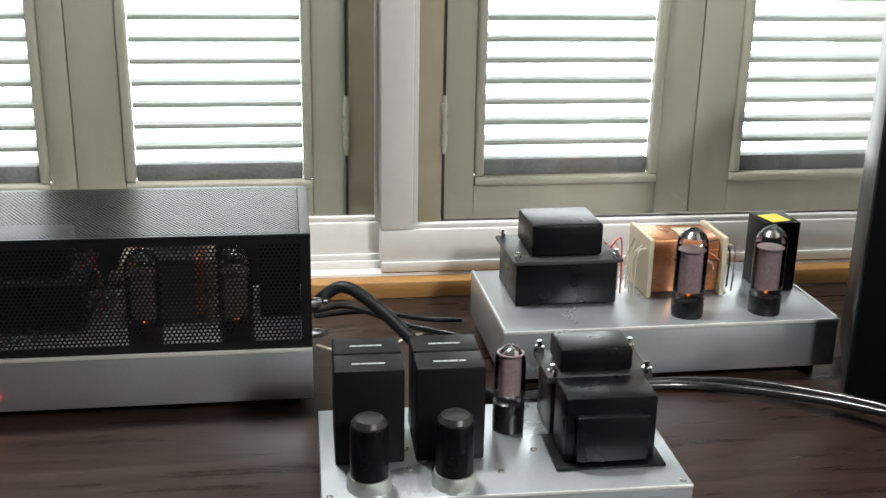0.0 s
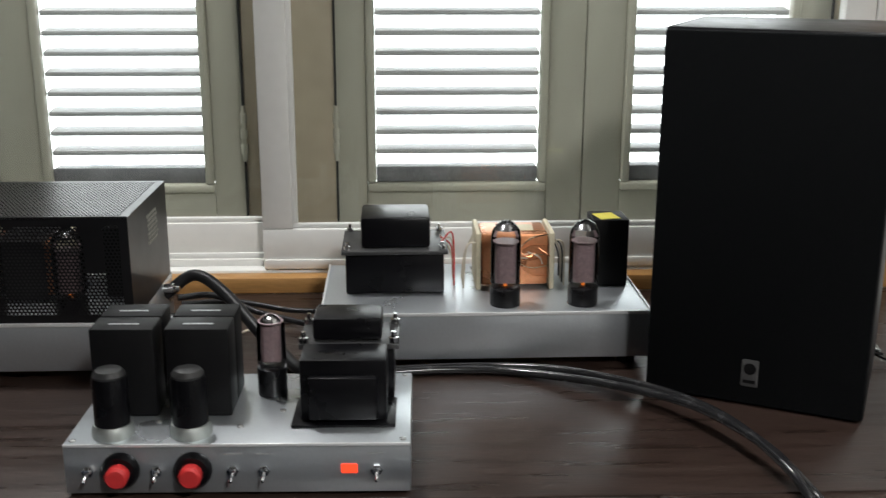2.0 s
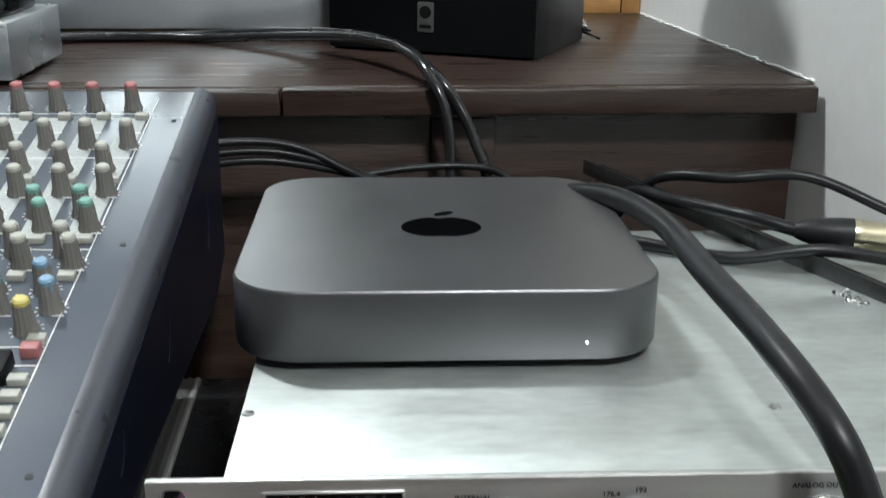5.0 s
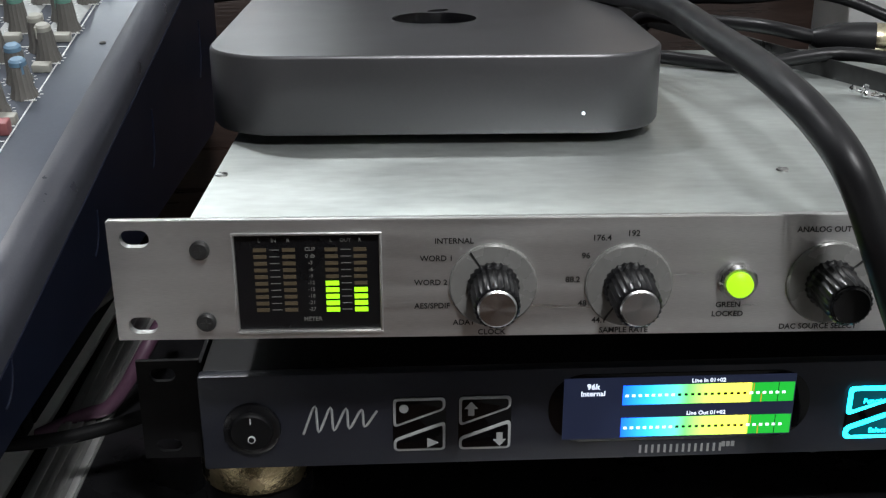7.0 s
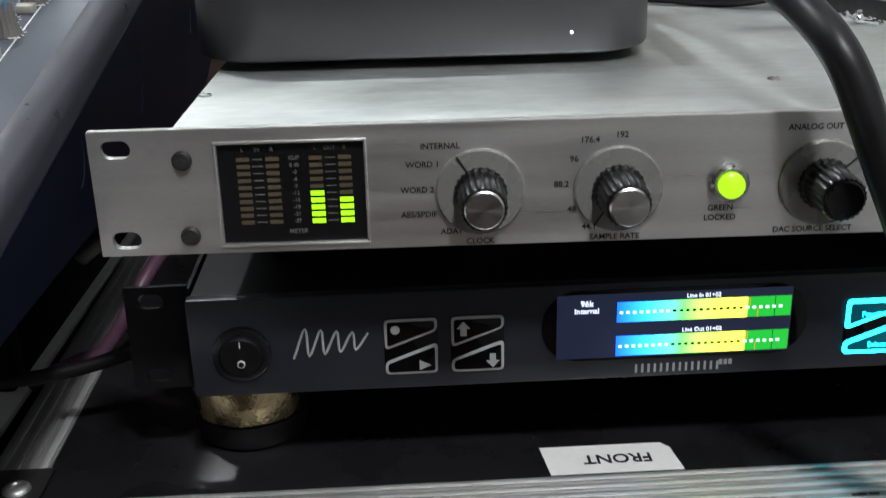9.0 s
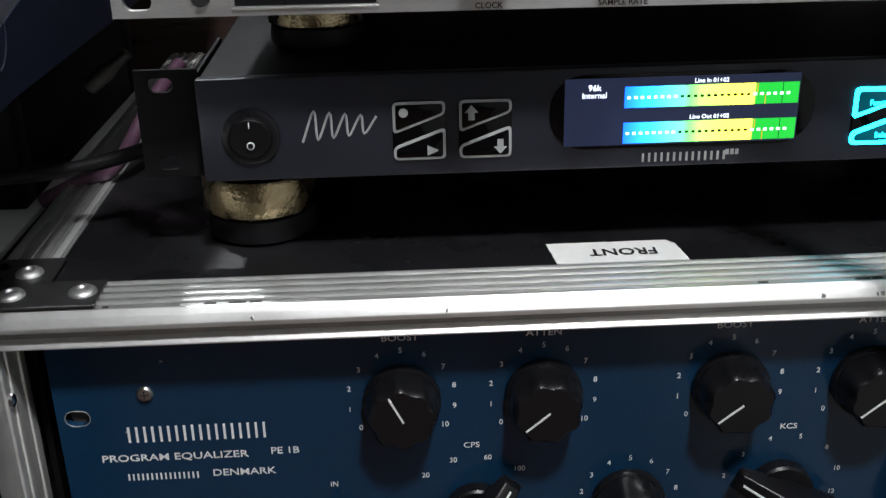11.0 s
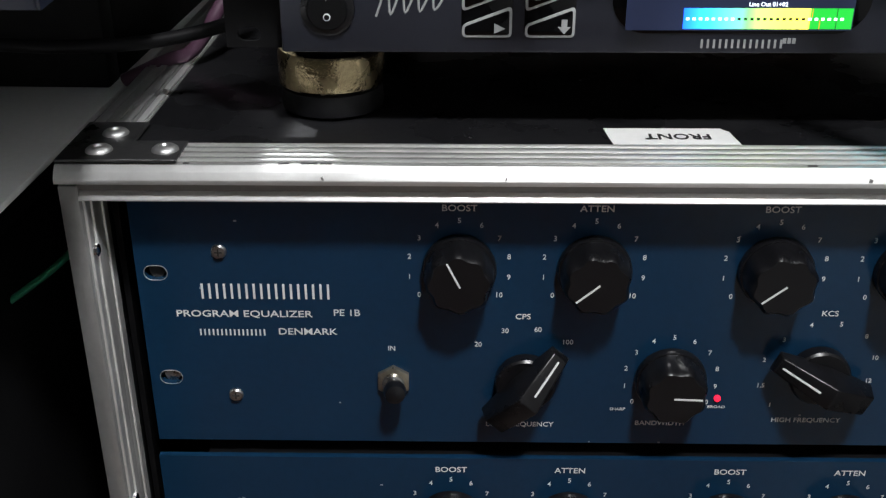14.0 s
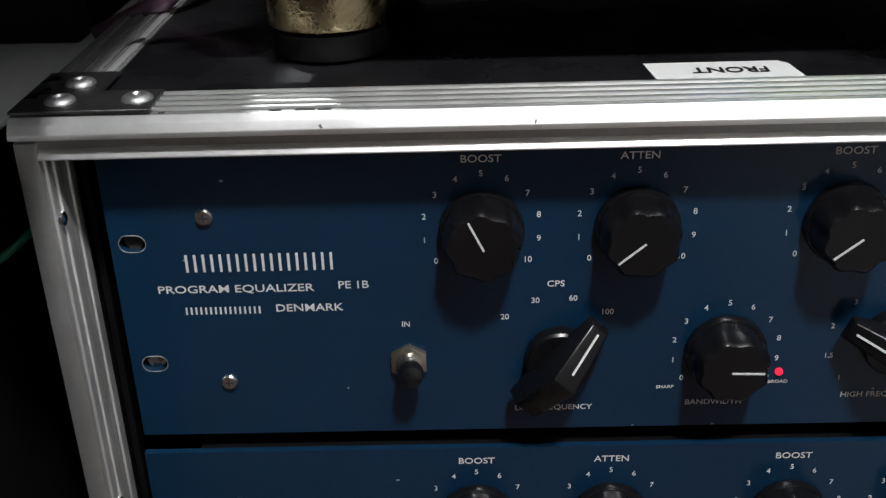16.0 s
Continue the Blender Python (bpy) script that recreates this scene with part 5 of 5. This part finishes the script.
def equalizer(m, label, sx, turns, H=0.1325):
    """Three-unit blue panel; local x from its left edge, z from its lower edge, panel front at y 0."""
    q = thing("equalizer", m, label, "equalizer", "equalizers in the case")
    sl = [(0.0085, 0.0878, 0.0098, 0.0066), (0.0095, 0.0345, 0.0098, 0.0066), (0.4741, 0.0878, 0.0098, 0.0066), (0.4741, 0.0345, 0.0098, 0.0066)]
    pbm = slot_holes(bmesh.new(), 0.4826, H, 0.003, sl)
    for s in sl:
        slot_corners(pbm, *s, 0.003)
    p = part("front_panel", pbm, M_NAVY, q, "deep blue enamelled front panel")
    part("chassis", box(0.022, 0.46, 0.0032, 0.25, 0.002, H - 0.002), M_MATT, q)
    for s in sl:
        ring = [(s[0] + sg * (s[2] - s[3]) / 2 + (s[3] / 2 + 0.0002) * math.sin(an) * 1.0, -0.0001, s[1] + (s[3] / 2 + 0.0002) * math.cos(an))
                for sg, a0 in ((1, 0), (-1, math.pi)) for an in [a0 + math.pi * k / 6 for k in range(7)]]
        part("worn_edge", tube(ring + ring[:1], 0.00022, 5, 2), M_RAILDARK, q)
        part("slot_rim", lathe([(0.0036, 0.0), (0.0036, 0.0004)], 20, pose(s[0], 0.0032, s[1]) @ FRONT), M_STEEL if s[1] < 0.05 else M_DARK, q)
    for x, z in ((0.0370, 0.0985), (0.0385, 0.0256)):
        screw(q, x, z, 0.0004, 0.0034, M_STEEL)

    def X(x):
        return 0.046 + (x + 0.0) * sx

    def Z(z):
        return z - 0.529
    bars((0.0010,) * 18, 0.0074, X(-0.0185), Z(0.6080), M_TEXTW, q, gap=0.00225, name="name_mark")
    lettering("PROGRAM EQUALIZER", 0.0032, X(-0.0005), Z(0.5967), M_TEXTW, q, wide=1.30)
    lettering("PE 1B", 0.0032, X(0.0450), Z(0.5975), M_TEXTW, q, wide=1.12)
    bars((0.0007,) * 16, 0.0031, X(-0.0210), Z(0.5873), M_TEXTW, q, gap=0.0012, name="name_mark")
    lettering("DENMARK", 0.0032, X(0.0272), Z(0.5878), M_TEXTW, q, wide=1.22)
    lettering("IN", 0.0024, X(0.0645), Z(0.5795), M_TEXTW, q)
    tg = part("toggle_switch", lathe([(0.0080, 0), (0.0080, 0.0022), (0.0072, 0.0026)], 6, pose(0, 0, 0, 0, 30) @ FRONT), material("old_nickel", (0.42, 0.38, 0.30), 0.35, 0.9, var=0.2, scale=150), q, "nickel nut with a black ball toggle", pose(X(0.0650), 0, Z(0.5628)))
    part("collar", lathe([(0.0050, 0.0026), (0.0050, 0.0050), (0.0040, 0.0056)], 20, FRONT), M_STEEL, tg)
    part("lever", lathe([(0.0026, 0.0045), (0.0030, 0.0060), (0.0046, 0.0080), (0.0052, 0.0110), (0.0044, 0.0142), (0.0016, 0.0156)], 18, pose(0, 0, 0, -4, 0, 6) @ FRONT), M_BLACK, tg)
    for i, (cx, word) in enumerate(((0.0945, "BOOST"), (0.1525, "ATTEN"), (0.2300, "BOOST"), (0.2880, "ATTEN"), (0.345, "ATTEN"))):
        lettering(word, 0.0029, X(cx), Z(0.6482), M_TEXTW, q, wide=1.12)
        scale_ring(q, X(cx), Z(0.6205), 0.0220)
        round_knob(q, X(cx), Z(0.6202), turns[i % 4])
    lettering("CPS", 0.0026, X(0.1228), Z(0.5962), M_TEXTW, q, wide=1.12)
    for w, cx, cz in (("20", 0.1032, 0.5820), ("30", 0.1150, 0.5890), ("60", 0.1296, 0.5897), ("100", 0.1430, 0.5834)):
        lettering(w, 0.0024, X(cx), Z(cz), M_TEXTW, q, name="numeral")
    bar_knob(q, X(0.1245), Z(0.5640), 41)
    lettering("LOW FREQUENCY", 0.0024, X(0.1228), Z(0.5392), M_TEXTW, q, wide=1.1)
    scale_ring(q, X(0.1904), Z(0.5652), 0.0210)
    round_knob(q, X(0.1900), Z(0.5650), 92)
    lettering("SHARP", 0.0014, X(0.1675), Z(0.5481), M_TEXTW, q, wide=1.2)
    lettering("BROAD", 0.0014, X(0.2125), Z(0.5497), M_TEXTW, q, wide=1.2)
    lettering("BANDWIDTH", 0.0024, X(0.1875), Z(0.5405), M_TEXTW, q, wide=1.1)
    # Glowing dot painted for a red reflection in the gloss; no lamp sits here.
    part("pilot_lamp", lathe([(0.0016, 0), (0.0015, 0.0010), (0.0008, 0.0014)], 14, FRONT), G_PINK, q, "small glowing red dot for a reflection in the panel gloss", pose(X(0.2125), 0, Z(0.5545)))
    lettering("KCS", 0.0026, X(0.2570), Z(0.5988), M_TEXTW, q, wide=1.12)
    for w, cx, cz in (("1", 0.2350, 0.5540), ("1.5", 0.2295, 0.5645), ("2", 0.2295, 0.5780), ("3", 0.2370, 0.5885), ("4", 0.2480, 0.5960), ("5", 0.2610, 0.5965), ("8", 0.2730, 0.5905), ("10", 0.2785, 0.5795), ("12", 0.2775, 0.5675), ("16", 0.2720, 0.5560)):
        lettering(w, 0.0022, X(cx + 0.0018), Z(cz - 0.0030), M_TEXTW, q, name="numeral")
    bar_knob(q, X(0.2555), Z(0.5690), -66)
    lettering("HIGH FREQUENCY", 0.0024, X(0.2542), Z(0.5428), M_TEXTW, q, wide=1.1)
    bar_knob(q, X(0.3200), Z(0.5690), 30)
    return q


equalizer(CS @ pose(0.0225, 0.0130, 0.529), "deep blue rack equalizer with black knobs mounted in the case", 1.0, (-26, 230, 231, 230))
equalizer(CS @ pose(0.0225, 0.0092, 0.3965), "deep blue rack equalizer with black knobs, mounted below the other one", 0.965, (-40, 225, 200, 231), 0.1258)

# ---- cables and small things ----
cable("thick_cable", [(0.150, 0.335, 0.800), (0.178, 0.308, 0.838), (0.206, 0.240, 0.862), (0.222, 0.169, 0.868), (0.225, 0.093, 0.867), (0.228, 0.040, 0.865),
                      (0.231, 0.007, 0.861), (0.235, -0.010, 0.855), (0.2385, -0.022, 0.848), (0.243, -0.028, 0.838), (0.249, -0.032, 0.822), (0.258, -0.035, 0.800),
                      (0.275, -0.042, 0.760), (0.305, -0.050, 0.710), (0.345, -0.055, 0.62), (0.40, -0.06, 0.45), (0.44, -0.08, 0.2)], 0.0062, M_RUBBER,
      "thick black rubber cable arching over the silver rack unit", "cable")
cable("signal_cable", [(-0.270, 0.680, BOARD + 0.006), (-0.200, 0.695, BOARD + 0.006), (-0.145, 0.704, BOARD + 0.0055), (-0.105, 0.704, BOARD + 0.006), (-0.050, 0.685, BOARD + 0.011), (0.0, 0.650, BOARD + 0.016), (0.047, 0.603, BOARD + 0.021),
                       (0.083, 0.545, BOARD + 0.023), (0.107, 0.474, BOARD + 0.020), (0.119, 0.443, BOARD + 0.008), (0.129, 0.432, BOARD - 0.012), (0.133, 0.427, 0.845), (0.132, 0.420, 0.800), (0.130, 0.415, 0.70)], 0.0040, M_GLOSSCABLE,
      "shiny black signal cable running over the bench edge", "cable", "signal cables")
cable("signal_cable", [(-0.270, 0.672, BOARD + 0.006), (-0.190, 0.690, BOARD + 0.006), (-0.130, 0.696, BOARD + 0.0055), (-0.085, 0.690, BOARD + 0.0055), (-0.030, 0.662, BOARD + 0.010), (0.020, 0.622, BOARD + 0.016), (0.065, 0.572, BOARD + 0.021), (0.100, 0.500, BOARD + 0.022),
                       (0.122, 0.450, BOARD + 0.010), (0.140, 0.438, BOARD - 0.012), (0.152, 0.430, 0.848), (0.161, 0.425, 0.815), (0.165, 0.420, 0.70)], 0.0042, M_GLOSSCABLE,
      "shiny black signal cable running over the bench edge", "cable", "signal cables")
for k in range(3):
    cable("mixer_lead", [(-0.060, 0.408 + 0.002 * k, 0.850 - 0.008 * k), (-0.015, 0.416, 0.853 - 0.007 * k), (0.022, 0.420, 0.848 - 0.006 * k), (0.060 + 0.01 * k, 0.412, 0.832 - 0.003 * k), (0.090 + 0.018 * k, 0.395, 0.818 - 0.002 * k), (0.110 + 0.02 * k, 0.36, 0.780)], 0.0030, M_RUBBER,
          "thin black lead behind the mixing console", "cable", "mixer leads")
cable("mixer_lead", [(0.040, 0.415, 0.822), (0.10, 0.420, 0.832), (0.155, 0.420, 0.833), (0.180, 0.405, 0.822), (0.20, 0.38, 0.79)], 0.0028, M_RUBBER, "thin black lead behind the mixing console", "cable", "mixer leads")
cable("amplifier_lead", [(-0.462, 0.810, BOARD + 0.045), (-0.430, 0.815, BOARD + 0.066), (-0.395, 0.800, BOARD + 0.050), (-0.350, 0.760, BOARD + 0.018), (-0.325, 0.735, BOARD + 0.007), (-0.30, 0.69, BOARD + 0.007), (-0.25, 0.64, BOARD + 0.007), (-0.22, 0.60, BOARD + 0.007)], 0.0065, M_RUBBER,
      "thick black lead leaving the caged amplifier", "cable", "amplifier leads")
cable("amplifier_lead", [(-0.458, 0.845, BOARD + 0.030), (-0.42, 0.860, BOARD + 0.028), (-0.37, 0.850, BOARD + 0.012), (-0.32, 0.83, BOARD + 0.007), (-0.30, 0.82, BOARD + 0.0065)], 0.0035, M_RUBBER,
      "thick black lead leaving the caged amplifier", "cable", "amplifier leads")
cable("amplifier_lead", [(-0.458, 0.86, BOARD + 0.018), (-0.40, 0.880, BOARD + 0.014), (-0.34, 0.875, BOARD + 0.006), (-0.30, 0.87, BOARD + 0.006)], 0.0032, M_RUBBER,
      "thick black lead leaving the caged amplifier", "cable", "amplifier leads")
cable("thin_wire", [(-0.455, 0.80, BOARD + 0.010), (-0.42, 0.790, BOARD + 0.003), (-0.39, 0.800, BOARD + 0.002), (-0.36, 0.835, BOARD + 0.002), (-0.33, 0.85, BOARD + 0.002)], 0.0016, M_WIRE, "thin cream wire on the bench", "wire")
fl = thing("metal_strip", pose(0.300, 0.300, 0.8222, 1.0, 0, 23), "flat black metal strip lying across the silver rack unit", "metal strip")
part("strip", box(-0.008, 0.008, -0.150, 0.150, 0.0, 0.0055, 0.001), M_MATT, fl)
part("upturned_edge", box(-0.0095, -0.0081, -0.150, 0.150, 0.0, 0.011, 0.0004), M_BRACKET, fl)
xl = thing("xlr_connector", pose(0.325, 0.245, 0.8385, 0, 0, -16), "metal plug with a black boot and a pale gold shell", "plug")
part("boot", lathe([(0.0045, -0.002), (0.0062, 0.002), (0.0085, 0.010), (0.0095, 0.024), (0.0095, 0.030)], 24, pose(0, 0, 0, 0, 90), flute=0.04), M_RUBBER, xl)
part("shell", lathe([(0.0093, 0.030), (0.0093, 0.034), (0.0085, 0.036), (0.0085, 0.075), (0.008, 0.076)], 28, pose(0, 0, 0, 0, 90)), M_GOLD, xl)
cable("plug_lead", [(0.324, 0.2455, 0.8385), (0.300, 0.262, 0.842), (0.270, 0.31, 0.838), (0.25, 0.36, 0.83), (0.24, 0.40, 0.79)], 0.0040, M_RUBBER, "black lead of the metal plug", "cable", "plug leads")
cable("plug_lead", [(0.41, 0.300, 0.832), (0.36, 0.325, 0.850), (0.31, 0.330, 0.848), (0.27, 0.36, 0.84), (0.25, 0.40, 0.80)], 0.0035, M_RUBBER, "black lead behind the metal plug", "cable", "plug leads")
cable("plug_lead", [(0.218, 0.275, 0.8262), (0.25, 0.252, 0.8262), (0.285, 0.232, 0.8262), (0.33, 0.222, 0.834), (0.38, 0.215, 0.8285), (0.43, 0.20, 0.827)], 0.0038, M_RUBBER, "black lead lying on the silver rack unit", "cable", "plug leads")
for k in range(9):
    sc_ = thing("loose_screw", pose(0.322 + 0.0035 * (k % 3) + 0.0015 * (k // 3), 0.168 + 0.004 * (k // 3), 0.8240, 70 + 20 * (k % 3), 0, 47 * k), "tiny bright loose screw lying on the silver rack unit", "screw", "loose screws")
    part("shank", lathe([(0.0006, 0), (0.0008, 0.001), (0.0008, 0.005)], 8), M_CHROME, sc_)
    part("head", lathe([(0.0008, 0.005), (0.0019, 0.0052), (0.0017, 0.0066), (0.0008, 0.0070)], 10), M_CHROME, sc_)
cable("green_wire", [(-0.30, 0.03, 0.50), (-0.16, 0.02, 0.565), (-0.10, 0.03, 0.60), (-0.078, 0.06, 0.62)], 0.0018, M_GREENWIRE, "thin green wire hanging beside the flight case", "wire")
cable("purple_cable", [(-0.085, 0.13, 0.664), (-0.061, 0.13, 0.675), (-0.049, 0.13, 0.679), (-0.040, 0.132, 0.689), (-0.034, 0.135, 0.699), (-0.026, 0.145, 0.712), (-0.018, 0.17, 0.722)], 0.0036, M_PURPLE, "dull purple cable beside the charcoal rack unit", "cable")
tagged(mesh_object("stand_tube", tube([(-0.46, 0.22, 0.215), (-0.32, 0.22, 0.322), (-0.242, 0.22, 0.381), (-0.180, 0.22, 0.428)], 0.0125, 16), M_TUBE), "dark grey metal stand tube behind the flight case", "stand")
jk = thing("jack_plug", pose(-0.074, 0.195, 0.704, 0, -38, 0), "small metal jack plug hanging beside the flight case", "plug")
part("shell", lathe([(0.0030, 0.0), (0.0046, 0.001), (0.0046, 0.016), (0.0034, 0.018), (0.0028, 0.030)], 18, pose(0, 0, 0, 0, 90)), M_TUBE, jk)
cable("desk_lead", [(-0.30, 0.05, 0.735), (-0.15, 0.06, 0.705), (-0.06, 0.06, 0.702), (0.0, 0.075, 0.712), (0.03, 0.10, 0.72)], 0.0032, M_MATT, "black lead passing under the mixing console", "cable")
for k, (mat_, cat) in enumerate(((M_ZINC, "bare"), (M_WHITECAP, "white"), (M_ZINC, "bare"), (M_MATT, "black"))):
    cable("speaker_wire", [(0.262, 0.752, BOARD + 0.022), (0.274, 0.750 - 0.004 * k, BOARD + 0.024 - 0.004 * k), (0.283 + 0.002 * k, 0.746 - 0.004 * k, BOARD + 0.018 - 0.003 * k),
                           (0.287 - 0.004 * k, 0.740 + 0.003 * k, BOARD + 0.010), (0.288 + 0.003 * k, 0.732 - 0.003 * k, BOARD + 0.0025)], 0.0012, mat_, f"frayed {cat} speaker wire behind the loudspeaker", "wire", "speaker wires")

# ---- wear ----
rng = random.Random(4)
for q in [o for o in scene.objects if o.name.startswith("equalizer")]:
    for k in range(9):
        x, z = (rng.uniform(0.0, 0.30), rng.choice((0.0006, 0.1252))) if k % 2 else (rng.uniform(0.02, 0.30), rng.uniform(0.01, 0.12))
        d = rng.uniform(0.0003, 0.0006)
        part("paint_chip", box(x - d, x + d * rng.uniform(0.6, 2.0), -0.00015, 0.0004, z - d * 0.7, z + d * 0.7), M_GREYPRINT, q)
for k in range(5):
    x, w = rng.uniform(0.03, 0.36), rng.uniform(0.0003, 0.0007)
    part("scuff", box(-w, w, -0.0044, -0.0034, -0.0014, 0.0009), M_RAILDARK, cs, "", pose(x, 0, CASE_TOP - 0.004, 0, rng.uniform(-40, 40)))
for k in range(7):
    x, w = rng.uniform(0.05, 0.36), rng.uniform(0.001, 0.004)
    part("scuff", box(x - w, x + w, 0.0005, 0.0018, CASE_TOP + 0.0002, CASE_TOP + 0.00062), M_DARK, cs)
